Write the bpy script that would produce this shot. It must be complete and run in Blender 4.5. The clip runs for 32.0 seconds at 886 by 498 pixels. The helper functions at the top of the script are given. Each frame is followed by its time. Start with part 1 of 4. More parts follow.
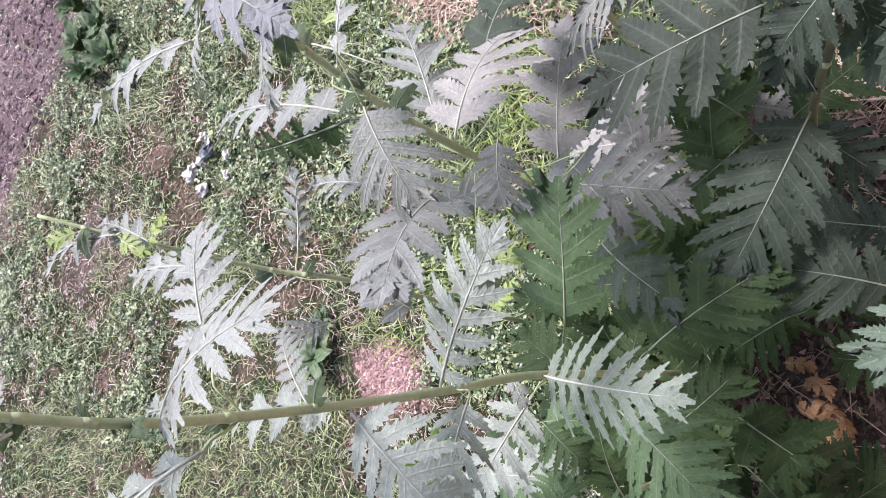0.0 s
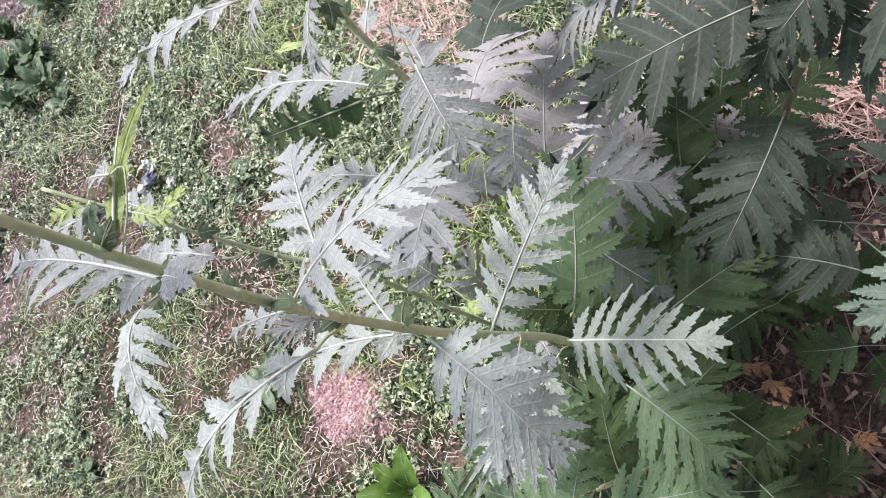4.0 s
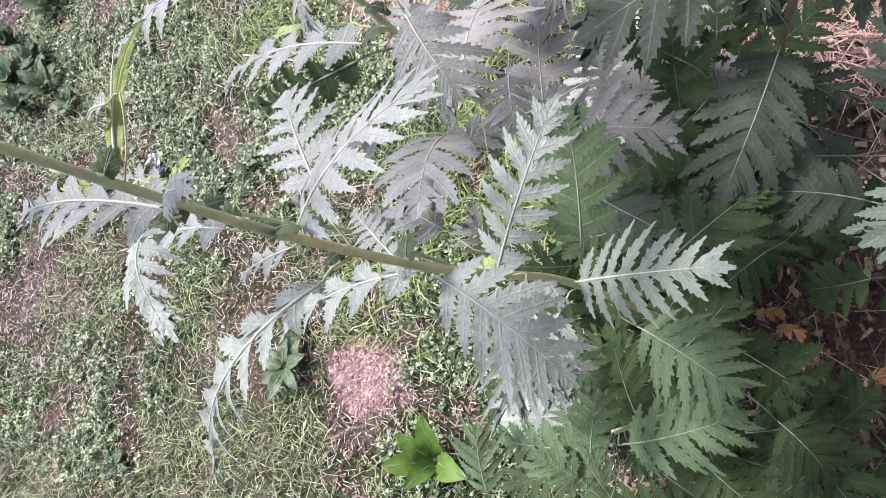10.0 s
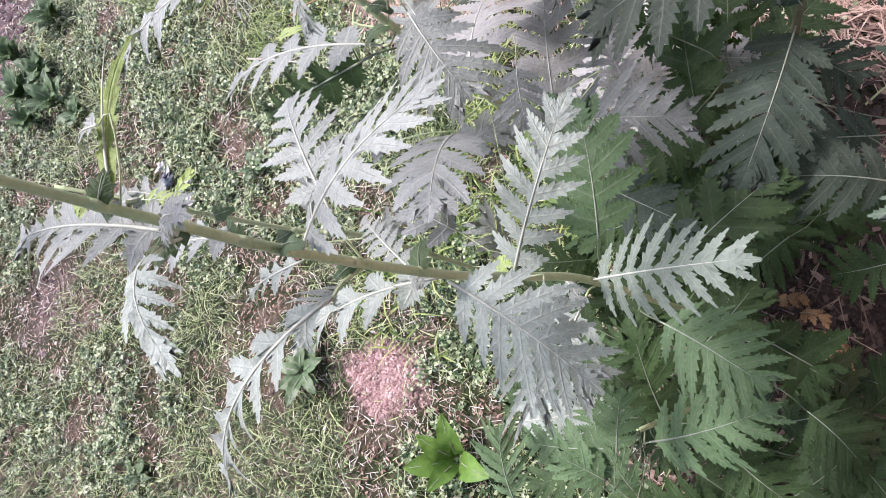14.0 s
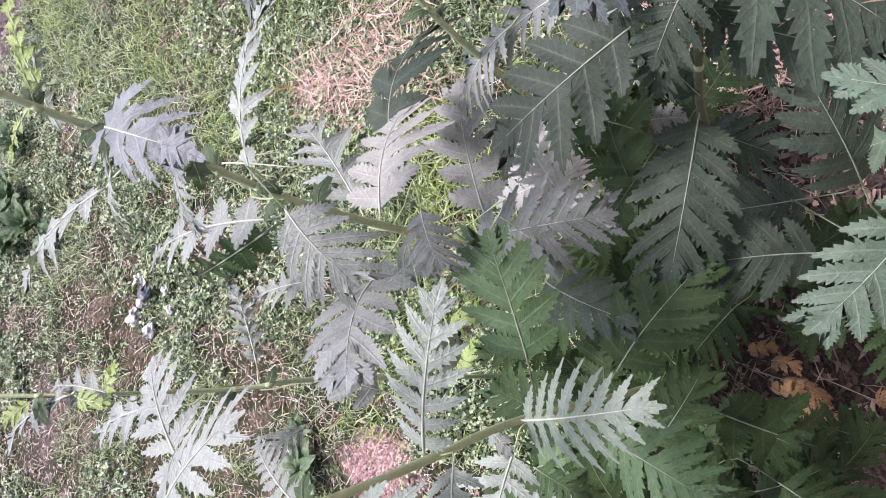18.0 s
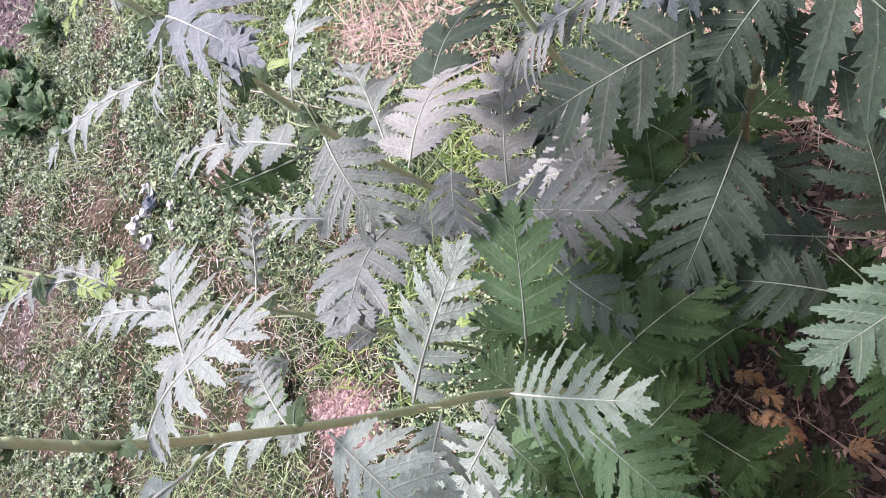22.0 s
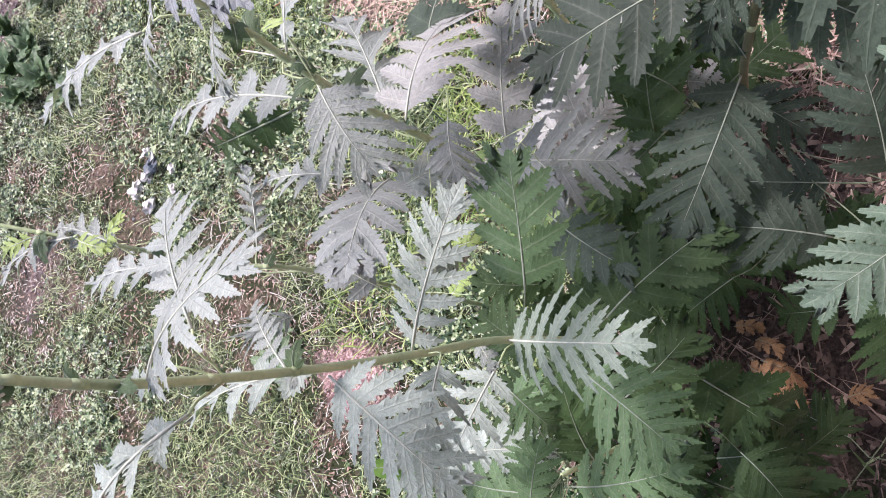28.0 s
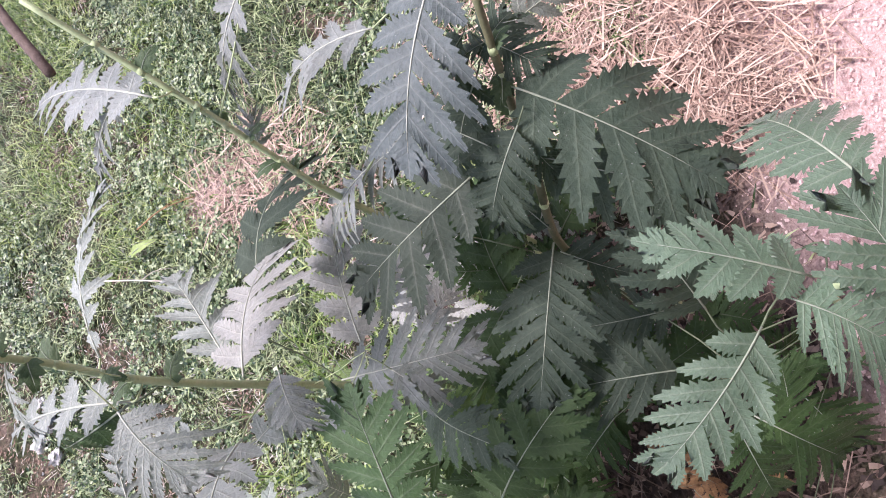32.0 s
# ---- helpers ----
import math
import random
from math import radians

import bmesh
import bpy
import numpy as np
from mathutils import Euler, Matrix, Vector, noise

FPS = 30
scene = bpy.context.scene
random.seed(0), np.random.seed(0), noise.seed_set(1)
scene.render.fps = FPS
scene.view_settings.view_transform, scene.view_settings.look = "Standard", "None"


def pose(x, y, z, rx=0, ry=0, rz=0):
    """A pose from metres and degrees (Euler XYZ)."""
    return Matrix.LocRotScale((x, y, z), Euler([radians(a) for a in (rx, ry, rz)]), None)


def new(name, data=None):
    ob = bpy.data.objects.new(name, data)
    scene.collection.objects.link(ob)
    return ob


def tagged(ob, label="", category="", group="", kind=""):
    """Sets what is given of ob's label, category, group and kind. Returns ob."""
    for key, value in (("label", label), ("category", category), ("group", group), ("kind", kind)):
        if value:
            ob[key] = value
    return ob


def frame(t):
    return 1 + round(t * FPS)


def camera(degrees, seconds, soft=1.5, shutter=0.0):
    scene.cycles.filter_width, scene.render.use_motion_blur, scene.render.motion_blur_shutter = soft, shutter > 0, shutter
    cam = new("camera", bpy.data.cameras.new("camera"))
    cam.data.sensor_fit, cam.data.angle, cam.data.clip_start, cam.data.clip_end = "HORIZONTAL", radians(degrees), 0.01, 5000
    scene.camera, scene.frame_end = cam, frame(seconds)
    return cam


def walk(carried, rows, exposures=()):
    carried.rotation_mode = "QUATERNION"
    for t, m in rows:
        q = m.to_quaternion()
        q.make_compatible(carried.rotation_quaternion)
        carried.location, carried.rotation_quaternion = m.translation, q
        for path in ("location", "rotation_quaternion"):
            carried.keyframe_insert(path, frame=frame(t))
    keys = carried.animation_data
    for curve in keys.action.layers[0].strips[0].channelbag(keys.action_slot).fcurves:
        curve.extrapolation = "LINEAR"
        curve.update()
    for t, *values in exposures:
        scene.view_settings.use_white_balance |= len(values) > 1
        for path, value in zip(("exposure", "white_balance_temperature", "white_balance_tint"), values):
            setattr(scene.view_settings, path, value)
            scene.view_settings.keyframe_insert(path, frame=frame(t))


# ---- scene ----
cam = camera(58.3, 32.0, 1.0)
METRES, EYE, TILT, LEAN, TURN = 1.75, 1.293, -78.4, 30.98, -68.26
ROWS = [
    (0.0, 0.0, 0.0, 0.0, -0.0, 0.0, 0.0),
    (0.5, -0.0324, -0.0055, -0.0175, -2.08, 3.07, 4.02),
    (1.0, -0.0781, 0.0217, -0.0369, -5.82, 4.46, 4.54),
    (1.5, -0.1015, 0.0239, -0.0466, -6.86, 5.43, 3.19),
    (2.0, -0.1115, 0.0254, -0.0585, -7.15, 5.61, 2.2),
    (2.5, -0.0989, 0.0131, -0.0633, -7.32, 5.6, 0.79),
    (3.0, -0.0757, -0.0025, -0.0569, -7.23, 5.7, -0.06),
    (3.5, -0.056, -0.0071, -0.0441, -7.15, 5.19, -0.16),
    (4.0, -0.061, -0.0051, -0.0485, -6.94, 4.76, -0.02),
    (4.5, -0.0713, 0.0018, -0.0604, -6.74, 4.37, 0.18),
    (6.5, -0.07, 0.0079, -0.0561, -6.27, 3.91, 2.27),
    (7.0, -0.0583, 0.0025, -0.0492, -6.31, 4.05, 2.26),
    (7.5, -0.0478, -0.0015, -0.0409, -6.33, 3.96, 2.37),
    (8.0, -0.0437, -0.0035, -0.0407, -6.3, 3.83, 2.56),
    (8.5, -0.0479, -0.0055, -0.0501, -6.12, 3.84, 2.86),
    (9.0, -0.0544, -0.0055, -0.0588, -5.94, 3.73, 3.25),
    (9.5, -0.06, -0.0059, -0.0675, -5.78, 3.74, 3.59),
    (10.0, -0.0578, -0.0089, -0.0668, -5.72, 3.84, 3.69),
    (10.5, -0.0437, -0.0148, -0.054, -5.64, 3.82, 3.92),
    (11.0, -0.0325, -0.0201, -0.0444, -5.6, 3.84, 4.17),
    (11.5, -0.0255, -0.0228, -0.0389, -5.49, 3.87, 4.33),
    (12.0, -0.0267, -0.0239, -0.0379, -5.34, 3.92, 4.43),
    (12.5, -0.0456, -0.0139, -0.0521, -5.25, 4.02, 4.27),
    (13.0, -0.0569, -0.0076, -0.0584, -5.04, 3.87, 4.3),
    (13.5, -0.0631, 0.0037, -0.0632, -5.11, 3.82, 6.69),
    (15.5, 0.01, -0.0314, -0.02, -0.75, 0.89, 2.58),
    (16.0, 0.0281, -0.0425, 0.0117, -0.05, 0.26, 5.73),
    (16.5, 0.0427, -0.0256, 0.0244, -1.13, 5.37, 14.22),
    (17.0, 0.0239, -0.0123, 0.01, -2.74, 5.08, 15.08),
    (17.5, 0.0092, -0.0075, -0.0024, -2.74, 5.15, 14.95),
    (18.0, 0.0035, -0.0106, -0.0033, -2.94, 5.03, 14.52),
    (18.5, 0.0074, -0.0125, 0.0038, -3.14, 4.88, 14.17),
    (19.0, 0.0206, -0.017, 0.0125, -3.09, 4.74, 14.18),
    (19.5, 0.0004, -0.0107, 0.0024, -3.18, 4.83, 13.34),
    (20.0, -0.0355, -0.0003, -0.0165, -3.63, 4.65, 9.06),
    (20.5, -0.0608, 0.0122, -0.0362, -4.09, 4.12, 3.11),
    (21.0, -0.0454, 0.0054, -0.0276, -4.12, 3.71, 2.32),
    (21.5, -0.0266, -0.0028, -0.0189, -3.99, 3.33, 2.58),
    (22.0, -0.0091, -0.0091, -0.0101, -3.97, 3.18, 3.07),
    (22.5, 0.0018, -0.0088, -0.0027, -4.07, 3.05, 3.59),
    (23.0, 0.0048, -0.0073, -0.0021, -4.04, 2.84, 4.21),
    (23.5, -0.0053, -0.0071, -0.0088, -3.95, 2.66, 4.65),
    (24.0, -0.0117, -0.0064, -0.0176, -3.98, 2.41, 4.9),
    (24.5, -0.0201, -0.005, -0.0274, -4.0, 2.17, 5.01),
    (25.0, -0.0173, -0.006, -0.032, -3.98, 1.95, 5.01),
    (25.5, -0.0107, -0.0111, -0.0323, -3.96, 1.72, 5.14),
    (27.5, -0.008, -0.0167, -0.0235, -3.83, 0.79, 4.05),
    (28.0, -0.0062, -0.0099, -0.018, -3.6, 0.66, 4.08),
    (28.5, -0.0068, -0.0079, -0.016, -3.33, 0.47, 4.26),
    (29.0, -0.0092, -0.006, -0.0187, -3.17, 0.27, 4.41),
    (29.5, -0.0119, -0.0076, -0.0192, -3.08, 0.01, 4.42),
    (30.0, -0.0129, -0.0083, -0.0204, -3.05, -0.29, 4.37),
    (30.5, -0.0091, -0.0081, -0.0199, -3.11, -0.35, 4.5),
    (31.0, 0.0141, -0.0105, -0.0057, -4.39, 1.21, 8.44),
    (31.5, 0.0442, -0.0141, 0.0151, -6.73, 4.26, 14.98),
    (32.0, 0.0638, -0.0262, 0.0344, -6.59, 7.72, 19.56),
]
walk(cam, [(t, pose(0, 0, EYE, TILT, LEAN, TURN) @ pose(METRES * x, METRES * y, METRES * z, 90 + pitch, roll, yaw)) for t, x, y, z, yaw, pitch, roll in ROWS], [(0.0, 1.45, 6340, 24), (32.0, 1.45, 6340, 24)])

# ---- light ----
SUN_UP, SUN_TURN = 61.0, 8.0   # degrees above the ground; degrees from +y towards +x
world = bpy.data.worlds.new("sky")
world.use_nodes = True
scene.world = world
_sky = world.node_tree.nodes.new("ShaderNodeTexSky")
_sky.sky_type, _sky.sun_disc = "NISHITA", False
_sky.sun_elevation, _sky.sun_rotation = radians(SUN_UP), radians(SUN_TURN)
_sky.air_density, _sky.dust_density, _sky.ozone_density = 1.0, 3.0, 0.6
world.node_tree.links.new(_sky.outputs[0], world.node_tree.nodes["Background"].inputs[0])
world.node_tree.nodes["Background"].inputs[1].default_value = 0.118
sun = new("sun", bpy.data.lights.new("sun", "SUN"))
sun.data.energy, sun.data.angle, sun.data.color = 2.3, radians(14), (1.0, 0.965, 0.955)
_d = Vector((math.sin(radians(SUN_TURN)) * math.cos(radians(SUN_UP)), math.cos(radians(SUN_TURN)) * math.cos(radians(SUN_UP)), math.sin(radians(SUN_UP))))
sun.matrix_world = Matrix.Translation(_d * 20) @ (-_d).to_track_quat("-Z", "Y").to_matrix().to_4x4()


# ---- materials ----
def material(name, rough=0.6, spec=0.4):
    m = bpy.data.materials.new(name)
    m.use_nodes = True
    b = m.node_tree.nodes["Principled BSDF"]
    b.inputs["Roughness"].default_value = rough
    b.inputs["Specular IOR Level"].default_value = spec
    return m, m.node_tree.nodes, m.node_tree.links, b


def tex(nodes, links, kind, scale, detail=4.0, rough=0.6):
    c = nodes.new("ShaderNodeTexCoord")
    n = nodes.new("ShaderNodeTexNoise" if kind == "noise" else "ShaderNodeTexVoronoi")
    n.inputs["Scale"].default_value = scale
    if kind == "noise":
        n.inputs["Detail"].default_value, n.inputs["Roughness"].default_value = detail, rough
    links.new(c.outputs["Object"], n.inputs["Vector"])
    return n


def ramp(nodes, links, source, stops):
    r = nodes.new("ShaderNodeValToRGB")
    while len(r.color_ramp.elements) < len(stops):
        r.color_ramp.elements.new(0.5)
    for e, (p, c) in zip(r.color_ramp.elements, stops):
        e.position, e.color = p, (*c, 1)
    links.new(source, r.inputs[0])
    return r


def mixed(nodes, links, fac, a, b, blend="MIX"):
    m = nodes.new("ShaderNodeMix")
    m.data_type, m.blend_type = "RGBA", blend
    for socket, v in ((m.inputs[0], fac), (m.inputs[6], a), (m.inputs[7], b)):
        if isinstance(v, (int, float)):
            socket.default_value = v
        elif isinstance(v, tuple):
            socket.default_value = (*v, 1)
        else:
            links.new(v, socket)
    return m.outputs[2]


def maths(nodes, links, op, a, b=0.0, clamp=False):
    m = nodes.new("ShaderNodeMath")
    m.operation, m.use_clamp = op, clamp
    for socket, v in zip(m.inputs, (a, b)):
        if isinstance(v, (int, float)):
            socket.default_value = v
        else:
            links.new(v, socket)
    return m.outputs[0]


def bumped(nodes, links, b, height, strength, distance=0.001):
    n = nodes.new("ShaderNodeBump")
    n.inputs["Strength"].default_value, n.inputs["Distance"].default_value = strength, distance
    links.new(height, n.inputs["Height"])
    links.new(n.outputs[0], b.inputs["Normal"])


def leaf_material(name, dark, light, vein, back, hair=0.25, rough=0.55, through_light=0.22, gloss=0.4, ribs=0.5):
    """Felted pinnate leaf: matt blade with pale veins, grey down, a quilted relief between the side veins and some light coming through."""
    m, nodes, links, b = material(name, rough, gloss)
    info = nodes.new("ShaderNodeObjectInfo")
    fine, broad = tex(nodes, links, "noise", 1100, 3), tex(nodes, links, "noise", 38, 3)
    base = ramp(nodes, links, broad.outputs[0], [(0.3, dark), (0.7, light)]).outputs[0]
    var = maths(nodes, links, "MULTIPLY_ADD", info.outputs["Random"], 0.4)
    nodes[-1].inputs[2].default_value = 0.84
    base = mixed(nodes, links, 1.0, base, var, "MULTIPLY")
    patch = ramp(nodes, links, tex(nodes, links, "noise", 240, 4, 0.7).outputs[0], [(0.3, (0.78, 0.79, 0.78)), (0.7, (1.20, 1.20, 1.20))]).outputs[0]
    base = mixed(nodes, links, 1.0, base, patch, "MULTIPLY")
    speck = ramp(nodes, links, fine.outputs[0], [(0.42, (0, 0, 0)), (0.62, (1, 1, 1))]).outputs[0]
    base = mixed(nodes, links, maths(nodes, links, "MULTIPLY", speck, hair * 0.6), base, vein)
    at, run = nodes.new("ShaderNodeAttribute"), nodes.new("ShaderNodeAttribute")
    at.attribute_name, run.attribute_name = "vein", "ruga"
    line = maths(nodes, links, "POWER", at.outputs["Fac"], 6.0)
    base = mixed(nodes, links, maths(nodes, links, "MULTIPLY", line, ribs * 0.6), base, vein)
    # side veins, one to each tooth
    side = maths(nodes, links, "PINGPONG", run.outputs["Fac"], 0.5)
    furrow = maths(nodes, links, "POWER", maths(nodes, links, "SUBTRACT", 1.0, maths(nodes, links, "MULTIPLY", side, 2.0)), 5.0)
    base = mixed(nodes, links, maths(nodes, links, "MULTIPLY", furrow, ribs * 0.16), base, vein)
    # small pale flecks, as of dust and drops
    fleck = tex(nodes, links, "voronoi", 130)
    spot = maths(nodes, links, "LESS_THAN", fleck.outputs["Distance"], 0.06)
    base = mixed(nodes, links, maths(nodes, links, "MULTIPLY", spot, 0.35), base, (0.6, 0.62, 0.58))
    links.new(base, b.inputs["Base Color"])
    b.inputs["Sheen Weight"].default_value, b.inputs["Sheen Roughness"].default_value = hair, 0.5
    quilt = maths(nodes, links, "ADD", maths(nodes, links, "MULTIPLY", furrow, -0.6), maths(nodes, links, "MULTIPLY", line, -1.2))
    grain = maths(nodes, links, "ADD", maths(nodes, links, "MULTIPLY", fine.outputs[0], 0.6), maths(nodes, links, "MULTIPLY", tex(nodes, links, "noise", 230, 3).outputs[0], 2.6))
    bumped(nodes, links, b, maths(nodes, links, "ADD", quilt, grain), 0.55, 0.0008)
    t = nodes.new("ShaderNodeBsdfTranslucent")
    t.inputs[0].default_value = (*back, 1)
    s = nodes.new("ShaderNodeMixShader")
    s.inputs[0].default_value = through_light
    links.new(b.outputs[0], s.inputs[1])
    links.new(t.outputs[0], s.inputs[2])
    links.new(s.outputs[0], nodes["Material Output"].inputs[0])
    return m


def simple_material(name, stops, scale, rough=0.7, spec=0.3, bump=0.4, depth=0.002, fine=6.0, vary=0.0, through_light=0.0):
    """Two scales of noise over a colour ramp, with relief; vary: how far each island of the mesh differs."""
    m, nodes, links, b = material(name, rough, spec)
    a, f = tex(nodes, links, "noise", scale, 5), tex(nodes, links, "noise", scale * fine, 4)
    fac = maths(nodes, links, "ADD", maths(nodes, links, "MULTIPLY", a.outputs[0], 0.6), maths(nodes, links, "MULTIPLY", f.outputs[0], 0.4))
    if vary:
        g = nodes.new("ShaderNodeNewGeometry")
        off = maths(nodes, links, "MULTIPLY", maths(nodes, links, "SUBTRACT", g.outputs["Random Per Island"], 0.5), vary)
        fac = maths(nodes, links, "ADD", fac, off)
    col = ramp(nodes, links, fac, stops).outputs[0]
    links.new(col, b.inputs["Base Color"])
    bumped(nodes, links, b, f.outputs[0], bump, depth)
    if through_light:
        t = nodes.new("ShaderNodeBsdfTranslucent")
        links.new(col, t.inputs[0])
        s = nodes.new("ShaderNodeMixShader")
        s.inputs[0].default_value = through_light
        links.new(b.outputs[0], s.inputs[1])
        links.new(t.outputs[0], s.inputs[2])
        links.new(s.outputs[0], nodes["Material Output"].inputs[0])
    return m


# dark green leaf, its tone lowered as well for leaves standing in shade
GREEN_SHADED = leaf_material("leaf_green_shaded", (0.030, 0.046, 0.034), (0.054, 0.074, 0.055), (0.26, 0.30, 0.22), (0.08, 0.17, 0.02), 0.03, 0.62, 0.10, 0.15, 0.22)
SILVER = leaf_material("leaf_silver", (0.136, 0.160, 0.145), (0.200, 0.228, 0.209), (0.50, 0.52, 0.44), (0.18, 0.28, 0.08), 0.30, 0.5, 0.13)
MIDGREEN = leaf_material("leaf_mid_green", (0.046, 0.095, 0.037), (0.078, 0.142, 0.059), (0.40, 0.44, 0.33), (0.13, 0.26, 0.04), 0.10, 0.58, 0.16, 0.25, 0.3)
PALEGREEN = leaf_material("leaf_pale_green", (0.098, 0.134, 0.104), (0.149, 0.190, 0.152), (0.45, 0.48, 0.39), (0.17, 0.30, 0.06), 0.18, 0.55, 0.15, 0.3, 0.4)
GREYGREEN = leaf_material("leaf_grey_green", (0.130, 0.148, 0.143), (0.190, 0.208, 0.203), (0.42, 0.45, 0.38), (0.15, 0.25, 0.06), 0.2, 0.52, 0.14)
BRACT = leaf_material("bract_green", (0.035, 0.06, 0.03), (0.065, 0.10, 0.05), (0.28, 0.32, 0.22), (0.12, 0.22, 0.03), 0.06, 0.6, 0.15, 0.2, 0.25)
YOUNG = leaf_material("leaf_young", (0.075, 0.13, 0.035), (0.13, 0.20, 0.06), (0.35, 0.40, 0.22), (0.2, 0.34, 0.04), 0.05, 0.5, 0.2, 0.3, 0.3)
# beige leaf, its colour lightened to offset the shade it stands in
BEIGE_LIFTED = leaf_material("leaf_beige_lifted", (0.185, 0.189, 0.180), (0.266, 0.271, 0.259), (0.50, 0.50, 0.42), (0.2, 0.26, 0.08), 0.3, 0.55, 0.13, 0.3, 0.4)
SLATE = leaf_material("leaf_slate", (0.098, 0.113, 0.122), (0.148, 0.168, 0.180), (0.42, 0.44, 0.40), (0.12, 0.2, 0.06), 0.2, 0.52, 0.12)
EDGE = leaf_material("leaf_edge_green", (0.057, 0.098, 0.064), (0.091, 0.142, 0.096), (0.42, 0.46, 0.36), (0.15, 0.28, 0.05), 0.12, 0.55, 0.15, 0.3, 0.35)
# deep green of the low leaves, darkened further for the clump's shade
DEEP_SHADED = leaf_material("leaf_deep_green_shaded", (0.019, 0.042, 0.012), (0.038, 0.072, 0.023), (0.24, 0.29, 0.18), (0.09, 0.18, 0.02), 0.03, 0.6, 0.12, 0.2, 0.22)
# silver leaf lightened in colour to offset shading by the leaves above
SILVER_LIFTED = leaf_material("leaf_silver_lifted", (0.178, 0.220, 0.190), (0.255, 0.306, 0.268), (0.55, 0.58, 0.48), (0.2, 0.3, 0.1), 0.3, 0.5, 0.16)
# dark grey-green leaf, its colour lowered for shade from the leaf above
GREY_SHADED = leaf_material("leaf_grey_shaded", (0.019, 0.030, 0.022), (0.035, 0.049, 0.036), (0.34, 0.36, 0.30), (0.1, 0.18, 0.04), 0.04, 0.62, 0.10, 0.2, 0.3)
TEAL = leaf_material("leaf_teal", (0.046, 0.061, 0.062), (0.076, 0.095, 0.096), (0.38, 0.41, 0.38), (0.1, 0.18, 0.06), 0.10, 0.55, 0.10, 0.3, 0.4)
LIME = leaf_material("leaf_lime", (0.17, 0.25, 0.06), (0.26, 0.35, 0.10), (0.5, 0.52, 0.3), (0.35, 0.5, 0.06), 0.15, through_light=0.22)
RIB = simple_material("rib_pale", [(0.35, (0.36, 0.385, 0.315)), (0.65, (0.48, 0.50, 0.42))], 120, 0.6, 0.3, 0.3, 0.0005)
# darker copy of the rib colour, for ribs and stalks in shade
RIB_SHADED = simple_material("rib_shaded", [(0.35, (0.075, 0.10, 0.055)), (0.65, (0.15, 0.18, 0.11))], 120, 0.6, 0.3, 0.3, 0.0005)
RIB_DARK = simple_material("rib_green", [(0.35, (0.19, 0.225, 0.165)), (0.65, (0.29, 0.325, 0.25))], 120, 0.6, 0.3, 0.3, 0.0005)
STEM = simple_material("stem_green", [(0.3, (0.26, 0.33, 0.16)), (0.55, (0.40, 0.47, 0.26)), (0.8, (0.48, 0.48, 0.32))], 60, 0.55, 0.4, 0.35, 0.0008)
# darker stem of the right plant, its shade put into the colour
STEM_SHADED = simple_material("stem_shaded", [(0.3, (0.07, 0.085, 0.04)), (0.7, (0.16, 0.15, 0.085))], 60, 0.7, 0.3, 0.4, 0.001)
STEM_DRY = simple_material("stem_dry", [(0.3, (0.06, 0.042, 0.036)), (0.7, (0.16, 0.12, 0.10))], 70, 0.8, 0.2, 0.5, 0.001)
BUD = simple_material("bud_tan", [(0.3, (0.22, 0.18, 0.13)), (0.7, (0.46, 0.40, 0.31))], 400, 0.8, 0.2, 0.8, 0.001)
DRY = simple_material("dry_leaf", [(0.3, (0.13, 0.07, 0.045)), (0.6, (0.38, 0.225, 0.11)), (0.85, (0.60, 0.43, 0.25))], 60, 0.75, 0.25, 0.5, 0.001, through_light=0.15)
GRASS = simple_material("grass", [(0.2, (0.016, 0.042, 0.008)), (0.5, (0.098, 0.160, 0.048)), (0.8, (0.35, 0.42, 0.20))], 3, 0.42, 0.45, 0.1, 0.0005, 8, 1.15, 0.22)
# yellower, brighter grass, with the look of backlit blades put into the colour
TUFT = simple_material("grass_backlit", [(0.2, (0.035, 0.085, 0.012)), (0.5, (0.15, 0.235, 0.045)), (0.8, (0.40, 0.47, 0.17))], 3, 0.45, 0.4, 0.1, 0.0005, 8, 0.5, 0.3)
CLOVER = simple_material("clover", [(0.2, (0.018, 0.050, 0.016)), (0.5, (0.100, 0.165, 0.060)), (0.85, (0.32, 0.385, 0.215))], 4, 0.36, 0.5, 0.1, 0.0005, 8, 1.15, 0.18)
WEED = simple_material("weed_leaf", [(0.3, (0.055, 0.105, 0.045)), (0.7, (0.14, 0.21, 0.10))], 20, 0.5, 0.4, 0.3, 0.001, through_light=0.2)
WEED_BRIGHT = simple_material("weed_leaf_bright", [(0.3, (0.07, 0.16, 0.025)), (0.7, (0.17, 0.30, 0.06))], 30, 0.45, 0.4, 0.4, 0.001, through_light=0.3)
LITTER = simple_material("litter_brown", [(0.2, (0.035, 0.024, 0.021)), (0.55, (0.15, 0.10, 0.078)), (0.9, (0.42, 0.31, 0.245))], 6, 0.7, 0.3, 0.2, 0.001, 8, 0.7)
STRAW = simple_material("straw", [(0.2, (0.11, 0.062, 0.048)), (0.5, (0.355, 0.24, 0.185)), (0.85, (0.60, 0.47, 0.385))], 5, 0.6, 0.3, 0.1, 0.0005, 8, 0.6)
THATCH = simple_material("thatch", [(0.2, (0.13, 0.10, 0.085)), (0.5, (0.38, 0.335, 0.28)), (0.85, (0.66, 0.65, 0.59))], 5, 0.7, 0.3, 0.1, 0.0005, 8, 0.7)
